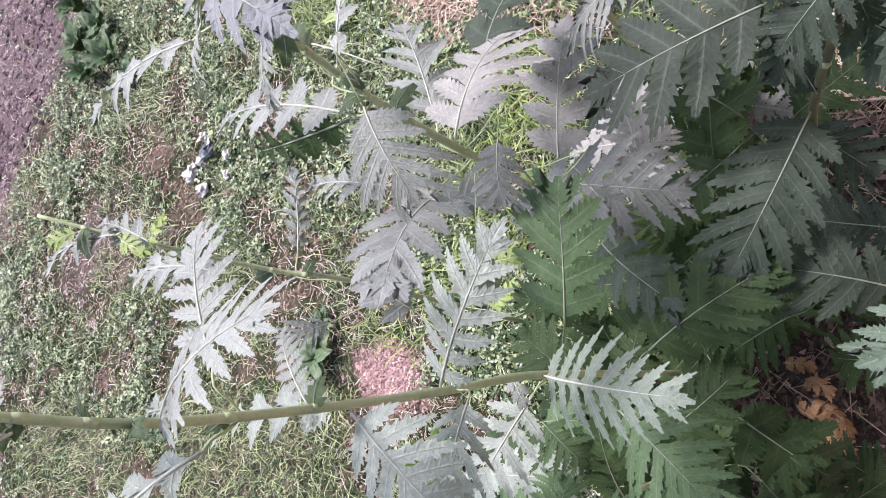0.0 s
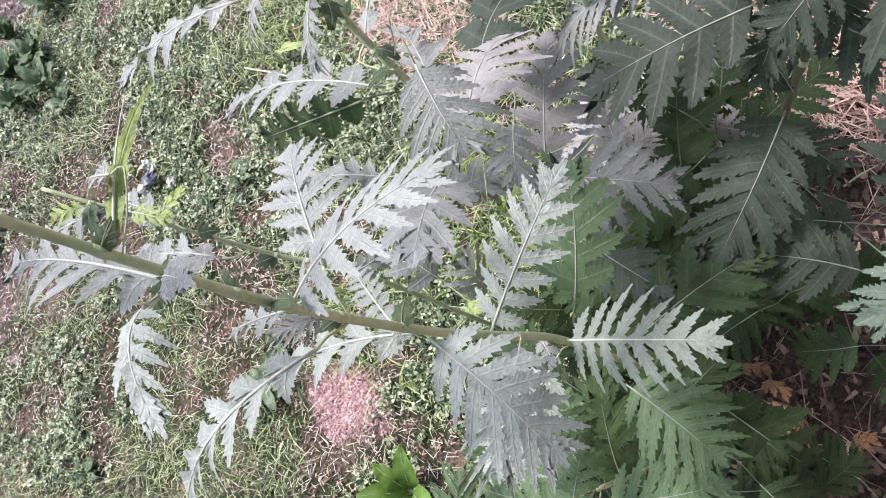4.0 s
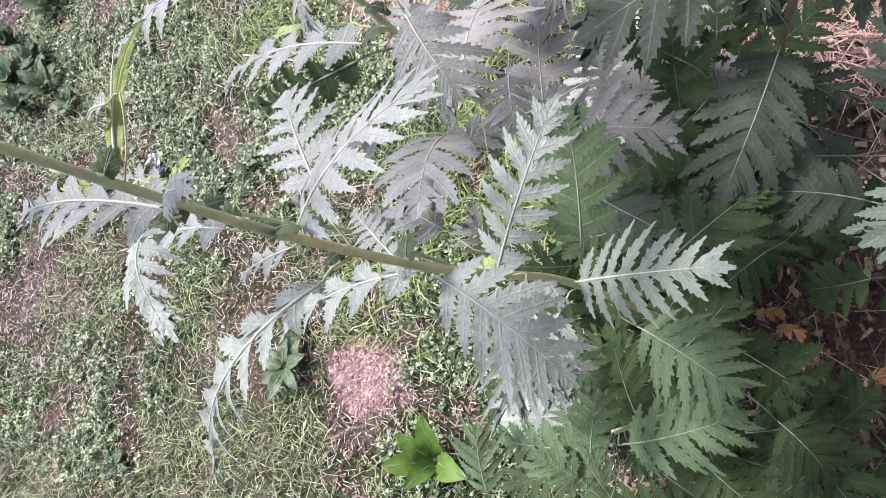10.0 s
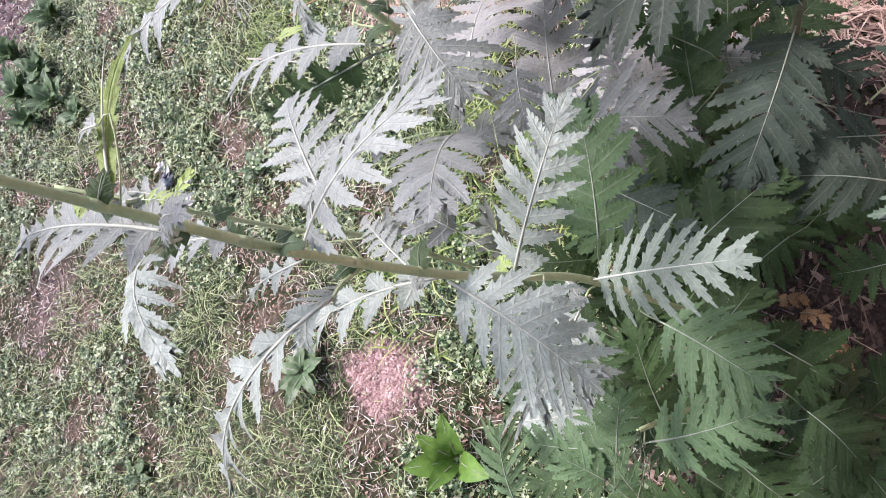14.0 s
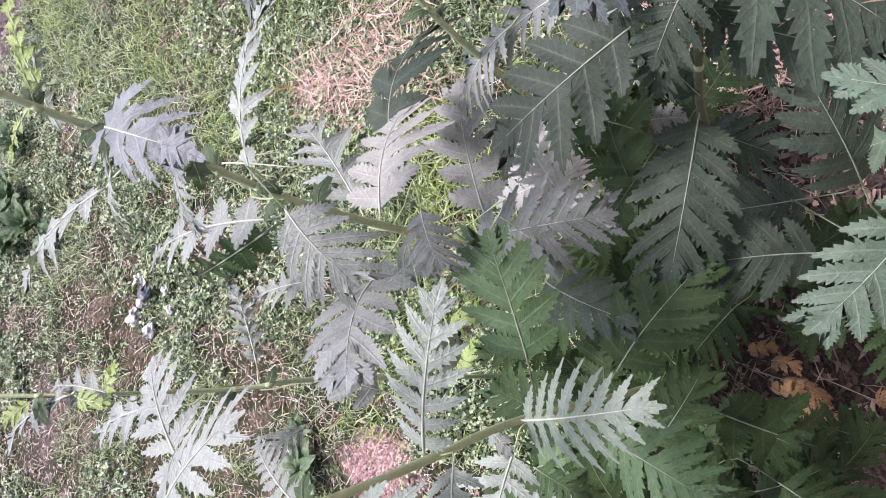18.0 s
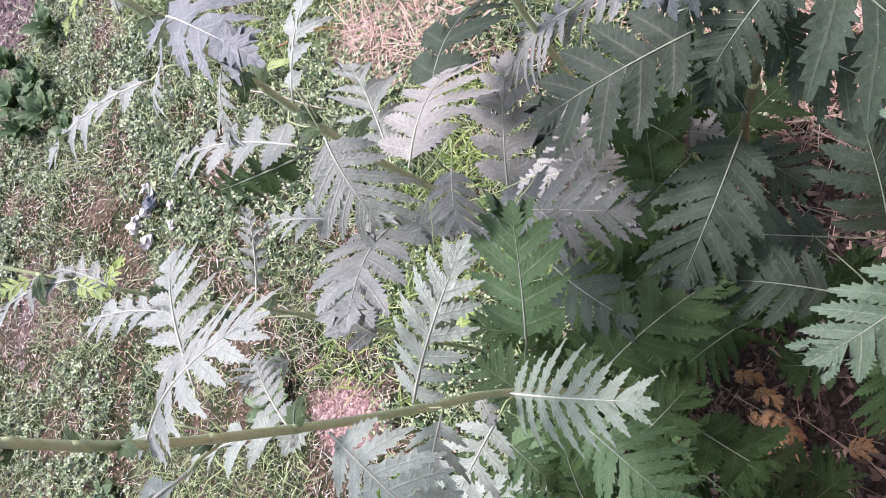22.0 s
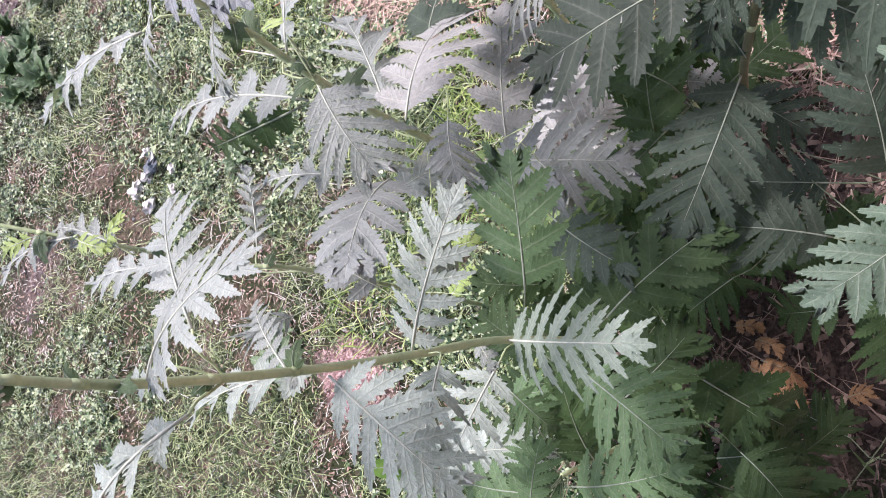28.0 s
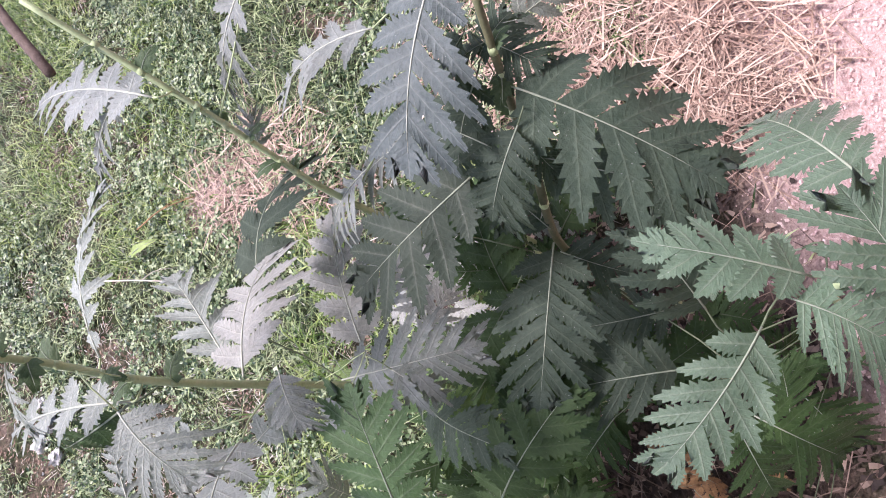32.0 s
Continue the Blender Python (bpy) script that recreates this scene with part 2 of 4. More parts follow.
GRIT = simple_material("pink_grit", [(0.2, (0.36, 0.23, 0.22)), (0.5, (0.54, 0.385, 0.37)), (0.85, (0.74, 0.61, 0.585))], 40, 0.8, 0.25, 0.4, 0.001, 6, 0.5)
RED_GRIT = simple_material("red_grit", [(0.2, (0.17, 0.10, 0.092)), (0.5, (0.33, 0.22, 0.205)), (0.85, (0.56, 0.43, 0.405))], 40, 0.8, 0.25, 0.4, 0.001, 6, 0.6)
CLOD = simple_material("soil_clod", [(0.2, (0.07, 0.05, 0.052)), (0.5, (0.17, 0.125, 0.13)), (0.85, (0.32, 0.25, 0.255))], 40, 0.85, 0.2, 0.5, 0.001, 6, 0.5)
CRUMB = simple_material("crumbled_leaf", [(0.2, (0.055, 0.036, 0.028)), (0.5, (0.17, 0.112, 0.086)), (0.85, (0.36, 0.275, 0.22))], 30, 0.9, 0.1, 0.3, 0.001, 6, 0.7)
STONE = simple_material("stone_pale", [(0.3, (0.40, 0.38, 0.36)), (0.7, (0.70, 0.68, 0.65))], 40, 0.75, 0.3, 0.5, 0.002)
FOIL = simple_material("litter_blue", [(0.3, (0.03, 0.04, 0.05)), (0.7, (0.08, 0.10, 0.12))], 40, 0.35, 0.5, 0.3, 0.001)


def ground_material():
    m, nodes, links, b = material("ground", 0.9, 0.2)
    big, mid, fine = tex(nodes, links, "noise", 2.2, 4), tex(nodes, links, "noise", 14, 5), tex(nodes, links, "noise", 160, 5, 0.7)
    soil = ramp(nodes, links, fine.outputs[0], [(0.3, (0.06, 0.042, 0.033)), (0.5, (0.165, 0.115, 0.092)), (0.72, (0.34, 0.25, 0.21))]).outputs[0]
    # green base of the lawn, darkened for the shade between the blades
    turf_shade = ramp(nodes, links, fine.outputs[0], [(0.3, (0.010, 0.016, 0.006)), (0.7, (0.05, 0.062, 0.024))]).outputs[0]
    fac = ramp(nodes, links, maths(nodes, links, "ADD", maths(nodes, links, "MULTIPLY", big.outputs[0], 0.5), maths(nodes, links, "MULTIPLY", mid.outputs[0], 0.5)), [(0.48, (0, 0, 0)), (0.64, (1, 1, 1))]).outputs[0]
    lawn = mixed(nodes, links, fac, turf_shade, soil)
    grit = ramp(nodes, links, fine.outputs[0], [(0.3, (0.33, 0.215, 0.205)), (0.5, (0.49, 0.35, 0.33)), (0.72, (0.66, 0.51, 0.49))]).outputs[0]
    earth = ramp(nodes, links, fine.outputs[0], [(0.3, (0.05, 0.037, 0.038)), (0.55, (0.13, 0.095, 0.098)), (0.75, (0.25, 0.19, 0.20))]).outputs[0]
    spilt = ramp(nodes, links, fine.outputs[0], [(0.3, (0.16, 0.098, 0.090)), (0.5, (0.30, 0.198, 0.182)), (0.72, (0.50, 0.37, 0.345))]).outputs[0]
    col = lawn
    # brown litter soil with the clump's shade darkened into its colour
    shaded_soil = ramp(nodes, links, fine.outputs[0], [(0.3, (0.022, 0.016, 0.014)), (0.55, (0.072, 0.050, 0.042)), (0.75, (0.18, 0.13, 0.11))]).outputs[0]
    for layer, name in ((shaded_soil, "shaded_soil"), (grit, "grit"), (earth, "earth"), (spilt, "patch")):
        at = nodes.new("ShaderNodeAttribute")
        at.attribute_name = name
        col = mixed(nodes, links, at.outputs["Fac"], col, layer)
    links.new(col, b.inputs["Base Color"])
    bumped(nodes, links, b, maths(nodes, links, "ADD", fine.outputs[0], mid.outputs[0]), 0.8, 0.008)
    return m


# ---- mesh helpers ----
def part(name, verts, faces, mat, parent, label="", smooth=True, attr=None):
    """One mesh under a thing or a part; the points are given in the world."""
    root = parent
    while root.parent:
        root = root.parent
    o = root.location
    me = bpy.data.meshes.new(name)
    me.from_pydata([(v[0] - o[0], v[1] - o[1], v[2] - o[2]) for v in verts], [], faces)
    me.materials.append(mat)
    if smooth:
        me.polygons.foreach_set("use_smooth", [True] * len(me.polygons))
    for key, values in (attr or {}).items():
        me.attributes.new(key, "FLOAT", "POINT").data.foreach_set("value", values)
    ob = new(name, me)
    ob.parent = parent
    if label:
        ob["label"] = label
    return ob


def thing(name, at, label, category, group="", kind=""):
    e = new(name)
    e.empty_display_size = 0.05
    e.location = at
    return tagged(e, label, category, group, kind)


def single(name, verts, faces, mat, label, category, kind="", smooth=False, group=""):
    me = bpy.data.meshes.new(name)
    me.from_pydata(verts, [], faces)
    me.materials.append(mat)
    if smooth:
        me.polygons.foreach_set("use_smooth", [True] * len(me.polygons))
    return tagged(new(name, me), label, category, group, kind)


def curve_points(points, n):
    """n points along a smooth line through the given ones."""
    p = [Vector(v) for v in points]
    p = [2 * p[0] - p[1]] + p + [2 * p[-1] - p[-2]]
    out = []
    for i in range(n):
        s = i / (n - 1) * (len(p) - 3)
        k = min(int(s), len(p) - 4)
        u = s - k
        a, b, c, d = p[k : k + 4]
        out.append(0.5 * (2 * b + (c - a) * u + (2 * a - 5 * b + 4 * c - d) * u * u + (3 * b - a - 3 * c + d) * u**3))
    return out


def tube(points, radius, sides=8, ridge=0.0):
    """A closed tapering tube; radius is a function of 0..1 along it."""
    verts, faces, n = [], [], len(points)
    side = None
    for i, p in enumerate(points):
        way = (points[min(i + 1, n - 1)] - points[max(i - 1, 0)]).normalized()
        if side is None:
            side = way.orthogonal().normalized()
        side = (side - way * side.dot(way)).normalized()
        other = way.cross(side)
        r = radius(i / (n - 1))
        for k in range(sides):
            a = 2 * math.pi * k / sides
            q = r * (1 + (ridge if k % 2 else -ridge))
            verts.append(p + side * (q * math.cos(a)) + other * (q * math.sin(a)))
    for i in range(n - 1):
        for k in range(sides):
            j = (k + 1) % sides
            faces.append((i * sides + k, i * sides + j, (i + 1) * sides + j, (i + 1) * sides + k))
    faces.append(tuple(range(sides))[::-1])
    faces.append(tuple((n - 1) * sides + k for k in range(sides)))
    return verts, faces


KINDS = {  # pairs of lobes, breadth of a lobe, teeth, fold, depth of the web, first lobe, forward lean, droop, tilt, fullness of the lobe
    "fern": (7, 0.86, 5, 0.14, 0.07, 0.08, 62, 0.10, 0.12, 1.35),
    "feather": (6, 1.02, 5, 0.16, 0.14, 0.06, 58, 0.14, 0.16, 1.5),
    "broad": (5, 1.12, 6, 0.16, 0.20, 0.05, 56, 0.16, 0.16, 2.1),
    "narrow": (6, 0.90, 4, 0.32, 0.16, 0.04, 46, 0.34, 0.35, 1.35),
    "spiky": (7, 0.74, 4, 0.35, 0.26, 0.03, 58, 0.26, 0.45, 1.3),
    "full": (6, 1.12, 6, 0.14, 0.24, 0.04, 56, 0.12, 0.12, 2.0),
    "bract": (0, 0.5, 5, 0.25, 0.0, 0.0, 50, 0.2, 0.0, 1.6),
}


def leaf_shape(rng, length, width, kind, arch, curl, sway):
    """A pinnately cut leaf along x, its face along z, as one web of toothed lobes: points, faces, how near each point
    lies to a vein, and the run of the side veins."""
    pairs, breadth, teeth, fold, web, first, lean, droop, tilting, fullness = KINDS[kind]
    if pairs:
        pairs += rng.choice((-1, 0, 0, 1)) if length > 0.06 else -2
    if length < 0.06:
        teeth = 3
    verts, faces, vein, ruga = [], [], [], []
    shift = Vector((rng.uniform(0, 50), rng.uniform(0, 50), 0))
    turn = rng.uniform(-0.35, 0.35)

    def place(x, y, z=0.0):
        s = min(max(x / length, 0), 1.1)
        lift = arch * length * 4 * s * (1 - s)
        d = abs(y) / (width / 2)
        wave = 0.05 * width * min(1, 2 * d) * noise.noise(Vector((x, y, 0)) * (2.6 / width) + shift)
        verts.append((x, y + sway * length * s * s, z + lift - curl * width * d * d * 0.5 + wave + turn * y * (s - 0.4)))

    def lobe(x0, angle, size, gap, half, sink, tilt, hang, n):
        """One lobe from the rib: its foot spans the gap along the rib, the web ends at the sinus, teeth point to the tip."""
        ca, sa = math.cos(angle), math.sin(angle)
        sign = 1 if sa >= 0 else -1
        hook = rng.uniform(0.02, 0.14)
        along = Vector((1, 0)) if abs(sa) > 0.05 else Vector((0, 1))
        across = Vector((sa, -ca)) if sign > 0 else Vector((-sa, ca))
        if abs(sa) <= 0.05:
            across = along
        rows = [(0.0, gap, gap, 0.0), (sink * 0.98, gap * 0.98, gap * 0.98, 0.0)]
        start = min(sink + 0.05, 0.5)

        def wide(u):
            return half * (0.70 + 0.30 * math.sin(u / 0.42 * math.pi / 2) if u < 0.42 else max(0.02, 1 - ((u - 0.42) / 0.58) ** fullness))

        rows.append((start, wide(start) * 0.85, wide(start) * 0.85, 0.0))
        step = (0.97 - start) / n
        for i in range(n):
            u = start + step * i
            big = 1 + rng.uniform(-0.10, 0.10), 1 + rng.uniform(-0.10, 0.10)
            rows.append((u + 0.50 * step, wide(u + 0.80 * step) * 1.16 * big[0], wide(u + 0.80 * step) * 1.16 * big[1], 0.62 * step))
            rows.append((u + step, wide(u + step) * 0.69, wide(u + step) * 0.69, -0.10 * step))
        rows.append((1.0, 0.0, 0.0, 0.0))
        first_row = len(verts)
        for j, (u, w0, w1, push) in enumerate(rows):
            k = (0.0, 0.0, 0.6)[j] if j < 3 else 1.0
            lat = (along * (1 - k) + across * k).normalized()
            for c, q in ((-1, w0), (-0.5, w0), (0, 0.0), (0.5, w1), (1, w1)):
                uu = u + push * (abs(c) - 0.25 if abs(c) > 0.3 else 0)
                v = c * q
                bend = hook * size * uu * uu
                px, py = uu * size * ca + bend * (abs(sa)), uu * size * sa - bend * ca * sign * 0.6
                near = min(1.0, uu / 0.3)
                z = near * (fold * (abs(v) ** 1.25) * (half + 1e-6) ** -0.25 + tilt * v) - hang * size * uu * uu
                place(x0 + px + lat.x * v, py + lat.y * v, z)
                vein.append(1.0 if c == 0 else 0.0)
                ruga.append((uu - 0.9 * abs(v) / max(size, 1e-5)) * (n + 1.0))
        for j in range(len(rows) - 1):
            for c in range(4):
                p = first_row + j * 5 + c
                q = (p, p + 1, p + 6, p + 5)
                faces.append(q if sign < 0 else q[::-1])

    if not pairs:
        lobe(0, 0.0, length, width * 0.16, width / 2, 0.03, 0.0, 0.1, teeth)
        return verts, faces, vein, ruga
    end = 0.89
    spread = (end - first) / pairs
    for i in range(pairs):
        s = first + (i + 0.5) * spread
        env = (0.50 + 0.50 * math.sin(min(s / 0.40, 1) * math.pi / 2)) if s < 0.40 else 1 - 0.83 * ((s - 0.40) / 0.60) ** 1.25
        for side in (1, -1):
            a = radians(lean + 21 * (0.45 - s) * 2 + rng.uniform(-5, 5))
            size = width / 2 * env / math.sin(a) * rng.uniform(0.86, 1.08)
            sink = min(0.62, web * (0.6 + 0.5 * s) / max(env, 0.35) + (0.34 * (s - 0.6) / 0.3 if s > 0.6 else 0))
            half = 0.5 * spread * length * math.sin(a) * breadth * rng.uniform(0.9, 1.06)
            lobe(s * length, side * a, size, 0.5 * spread * length, half, sink, rng.uniform(-tilting, tilting), droop * rng.uniform(-0.3, 1.4), max(3, round(teeth * (0.65 + 0.4 * env))))
    lobe((end - 0.5 * spread) * length, 0.0, (1 - end + 0.5 * spread) * length, 0.12 * spread * length, 0.46 * spread * length, 0.10, 0.0, droop * 0.4, 4)
    return verts, faces, vein, ruga


COUNT = [0]
PALE = {SILVER, SILVER_LIFTED, PALEGREEN, BEIGE_LIFTED, LIME, SLATE, GREYGREEN, TEAL}
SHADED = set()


STEM_LINES = {}


def stalk_to(plant, base, way, length):
    """Points from the plant's stem to the foot of a leaf."""
    if plant.name not in STEM_LINES:
        return []
    gap = min((p - base).length for p in STEM_LINES[plant.name])
    if gap < 0.010:
        return []
    aim = base - Vector((0, 0, 0.5 * gap))
    foot = min(STEM_LINES[plant.name], key=lambda p: (p - aim).length)
    far = (foot - base).length
    near = base - way * min(0.4 * far, 0.05)
    return curve_points([foot, (foot + near) / 2 - Vector((0, 0, 0.06 * far)), near, base], 7)


def leaf(plant, base, tip, width, kind="broad", roll=0.0, arch=0.1, look_of=None, curl=0.12, name="leaf"):
    """A leaf of a plant from base to tip, its face turned up and tipped towards the camera, rolled about its rib."""
    COUNT[0] += 1
    rng = random.Random(COUNT[0] * 7 + 3)
    base, tip = Vector(base), Vector(tip)
    way = tip - base
    length = way.length
    x = way.normalized()
    up = Vector((0, -0.22, 1))
    z = (up - x * up.dot(x)).normalized()
    z = Matrix.Rotation(radians(roll), 3, x) @ z
    y = z.cross(x)
    sway = rng.choice((-1, 1)) * rng.uniform(0.02, 0.14)
    if kind == "fern":
        sway *= 0.4
    x = (x - y * sway).normalized()
    y = z.cross(x)
    verts, faces, vein, ruga = leaf_shape(rng, length, width * 1.12, kind, arch, curl, sway)
    verts = [base + x * v[0] + y * v[1] + z * v[2] for v in verts]
    mat = look_of or plant_leaf[plant.name]
    ob = part(name, verts, faces, mat, plant, attr={"vein": vein, "ruga": ruga})
    line = [base + x * (s * length) + y * (sway * length * s * s) + z * (arch * length * 4 * s * (1 - s) + 0.0003) for s in [i / 10 * 0.86 for i in range(11)]]
    thick = min(0.0012, 0.006 * length + 0.0003)
    stalk = stalk_to(plant, base, x, length) if name == "leaf" else []
    if stalk:
        v, f = tube(stalk, lambda s: thick * 0.85, 6)
        part("petiole", v, f, RIB_SHADED if mat in (GREEN_SHADED, DEEP_SHADED, MIDGREEN, EDGE) else STEM if mat in PALE else RIB_DARK, ob)
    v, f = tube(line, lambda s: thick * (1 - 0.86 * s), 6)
    part("midrib", v, f, RIB_SHADED if mat is DEEP_SHADED and plant in SHADED else RIB if mat in PALE else RIB_DARK, ob)
    return ob


def stem(plant, points, r0, r1, nodes=0, mat=None, name="stem", bract=0.026):
    n = max(12, 6 * len(points))
    line = curve_points(points, n)
    if name == "stem":
        STEM_LINES[plant.name] = curve_points(points, 60)
    v, f = tube(line, lambda s: r0 + (r1 - r0) * s, 10, 0.05)
    ob = part(name, v, f, mat or STEM, plant)
    rng = random.Random(len(points) * 13 + int(r0 * 1e5))
    for k in range(nodes):
        i = int(n * (0.52 + 0.44 * k / max(1, nodes)))
        a, size = k * 2.4 + rng.uniform(-0.5, 0.5), bract * rng.uniform(0.75, 1.25)
        p = line[i]
        leaf(plant, p, p + Vector((size * math.cos(a), size * math.sin(a), rng.uniform(-0.004, 0.012))), size * 0.62, "bract", rng.uniform(-30, 30), 0.15, BRACT, 0.3, "bract")
        ring = [p + (line[min(i + 1, n - 1)] - p).normalized() * h for h in (-0.004, 0.0, 0.004)]
        rad = (r0 + (r1 - r0) * i / n) * 1.18
        v, f = tube(ring, lambda s: rad * (1 if 0.2 < s < 0.8 else 0.85), 10)
        part("node", v, f, STEM, ob)
    return ob


# ---- ground ----
def wobble(x, y, scale):
    return noise.noise(Vector((x * scale, y * scale, 0.3)))


def grit_at(x, y):
    """How far a spot belongs to the pink grit: the path before and beside the plant."""
    w = 0.05 * wobble(x, y, 9) + 0.02 * wobble(x, y, 40)
    path = (-0.10 + 0.42 * x - y) * 7 + 5 * w
    bare = 0.75 - math.hypot((x - 0.50) / 0.13, (y - 1.10) / 0.20) + 6 * w
    return min(1, max(0, max(path, bare)))


def patch_at(x, y):
    """The small patch of red-pink grit spilt in the lawn."""
    d = 1 - math.hypot((x + 0.272) / 0.090, (y - 0.87) / 0.108) + 0.30 * wobble(x, y, 9) + 0.12 * wobble(x, y, 40) + 0.35 * wobble(x + 2, y, 22)
    return min(1, max(0, d * 2.4))


def earth_at(x, y):
    w = 0.12 * wobble(x, y, 3) + 0.06 * wobble(x, y, 14)
    far = (y - 2.24 + 0.10 * x + w) * 5
    spot = 0.8 - math.hypot((x + 0.30) / 0.2, (y - 1.9) / 0.14) + 4 * w
    return min(1, max(0, max(far, spot)))


def shaded_soil_at(x, y):
    """The dark soil under the clump, its tone lowered further for the clump's shade."""
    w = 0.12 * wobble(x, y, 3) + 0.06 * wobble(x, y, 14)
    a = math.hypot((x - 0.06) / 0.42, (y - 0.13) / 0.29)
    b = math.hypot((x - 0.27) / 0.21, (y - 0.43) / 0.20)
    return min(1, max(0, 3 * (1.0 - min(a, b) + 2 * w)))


def relief(x, y):
    h = 0.014 * wobble(x, y, 3) + 0.007 * wobble(x, y, 11) + 0.004 * wobble(x, y, 37)
    fade = max(0.0, min(1.0, (7 - math.hypot(x, y - 1)) / 4))
    return h * fade - 0.006


def steps(a, b, inner_a, inner_b, cell):
    left = [a + (inner_a - a) * (1 - (1 - i / 10) ** 3) for i in range(10)]
    mid = [inner_a + cell * i for i in range(int((inner_b - inner_a) / cell) + 1)]
    return left + mid + [inner_b + (b - inner_b) * (i / 10) ** 3 for i in range(1, 11)]


def make_ground():
    xs, ys = steps(-400, 400, -1.5, 1.7, 0.02), steps(-400, 400, -0.6, 3.4, 0.02)
    verts = [(x, y, relief(x, y)) for y in ys for x in xs]
    w = len(xs)
    faces = [(j * w + i, j * w + i + 1, (j + 1) * w + i + 1, (j + 1) * w + i) for j in range(len(ys) - 1) for i in range(w - 1)]
    ob = single("ground", verts, faces, ground_material(), "patchy lawn over brown soil with pink grit", "ground", "structure", True)
    for key, f in (("grit", grit_at), ("earth", earth_at), ("shaded_soil", shaded_soil_at), ("patch", patch_at)):
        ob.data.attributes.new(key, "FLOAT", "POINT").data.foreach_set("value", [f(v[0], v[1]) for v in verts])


make_ground()

# plain unseen wall, added behind the camera to keep sky light off the plants
_v = [(x, y, z) for x in (-7.0, 7.0) for y in (-1.9, -1.6) for z in (-0.3, 3.2)]
single("blocking_wall", _v, [(0, 1, 3, 2), (4, 6, 7, 5), (0, 4, 5, 1), (2, 3, 7, 6), (1, 5, 7, 3), (0, 2, 6, 4)], simple_material("plaster", [(0.3, (0.34, 0.31, 0.27)), (0.7, (0.46, 0.43, 0.38))], 4, 0.9, 0.2, 0.4, 0.003), "plain plastered wall added out of view to block sky light", "wall", "structure")
# added overhang, also out of view, that blocks the sky overhead
_v = [(x, y, z) for x in (-7.0, 7.0) for y in (-2.2, -0.42) for z in (3.2, 3.35)]
single("eaves", [(x, y, z - (0.45 if y > -1 else 0)) for x, y, z in _v], [(0, 1, 3, 2), (4, 6, 7, 5), (0, 4, 5, 1), (2, 3, 7, 6), (1, 5, 7, 3), (0, 2, 6, 4)], STEM_DRY, "brown overhang added out of view to block sky light", "eaves", "structure")


# ---- plants ----
plant_leaf = {}


def plant(foot, label, mat, name="tansy_plant"):
    e = thing(name, foot, label, "plant", "plants of the clump")
    plant_leaf[e.name] = mat
    return e


tall = plant((-0.04, 0.27, 0), "tall tansy plant with silvery toothed leaves and a budding top", SILVER)
grey = plant((0.09, 0.36, 0), "grey-green tansy plant with broad cut leaves on a leaning stem", SILVER)
right = plant((0.22, 0.20, 0), "dark green tansy plant with large shaded leaves beside the grit path", GREEN_SHADED)
edge = plant((0.17, -0.13, 0), "green tansy plant with fern-like leaves at the edge of the path", MIDGREEN)
low = plant((-0.15, 0.22, 0), "low tansy plant with green fern-like leaves near dry litter", MIDGREEN)
thin = plant((-0.06, 0.46, 0), "slender tansy plant with small grey leaves over the lawn", SILVER)
back = plant((0.27, 0.38, 0), "tansy plant with narrow grey leaves over dry straw", GREYGREEN)

stem(tall, [(-0.04, 0.27, -0.02), (-0.06, 0.27, 0.35), (-0.075, 0.272, 0.663), (-0.093, 0.275, 0.80), (-0.108, 0.283, 0.90), (-0.119, 0.285, 1.034), (-0.121, 0.298, 1.105), (-0.121, 0.318, 1.18), (-0.122, 0.312, 1.222)], 0.0042, 0.0016, 8, bract=0.016)
stem(grey, [(0.09, 0.36, -0.02), (0.094, 0.40, 0.30), (0.096, 0.416, 0.52), (0.099, 0.441, 0.68), (0.104, 0.455, 0.78), (0.119, 0.48, 0.86), (0.124, 0.49, 0.94), (0.145, 0.53, 1.06)], 0.0050, 0.0026, 9, bract=0.027)
stem(right, [(0.22, 0.20, -0.02), (0.235, 0.185, 0.25), (0.25, 0.175, 0.45), (0.295, 0.152, 0.58), (0.352, 0.148, 0.66), (0.40, 0.14, 0.74)], 0.0055, 0.0036, 6, STEM_SHADED)
stem(edge, [(0.17, -0.13, -0.02), (0.168, -0.10, 0.35), (0.160, -0.095, 0.62), (0.14, -0.135, 0.88)], 0.0050, 0.0026)
stem(low, [(-0.15, 0.22, -0.02), (-0.17, 0.23, 0.25), (-0.20, 0.24, 0.52)], 0.0045, 0.0026)
stem(thin, [(-0.06, 0.46, -0.02), (-0.062, 0.50, 0.30), (-0.065, 0.544, 0.60), (-0.078, 0.59, 0.68), (-0.088, 0.67, 0.80), (-0.093, 0.73, 0.86)], 0.0034, 0.0018, 5)
stem(back, [(0.27, 0.38, -0.02), (0.29, 0.39, 0.30), (0.312, 0.406, 0.55), (0.338, 0.424, 0.64), (0.375, 0.454, 0.74), (0.44, 0.53, 0.86)], 0.0046, 0.0028, 7)

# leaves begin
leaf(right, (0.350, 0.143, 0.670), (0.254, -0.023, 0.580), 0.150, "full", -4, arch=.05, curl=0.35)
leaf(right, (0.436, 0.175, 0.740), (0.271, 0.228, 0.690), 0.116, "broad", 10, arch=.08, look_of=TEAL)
leaf(right, (0.296, 0.206, 0.600), (0.187, 0.362, 0.575), 0.131, "full", 0, arch=.08, look_of=GREY_SHADED)
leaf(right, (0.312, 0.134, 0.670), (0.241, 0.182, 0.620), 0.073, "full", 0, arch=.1)
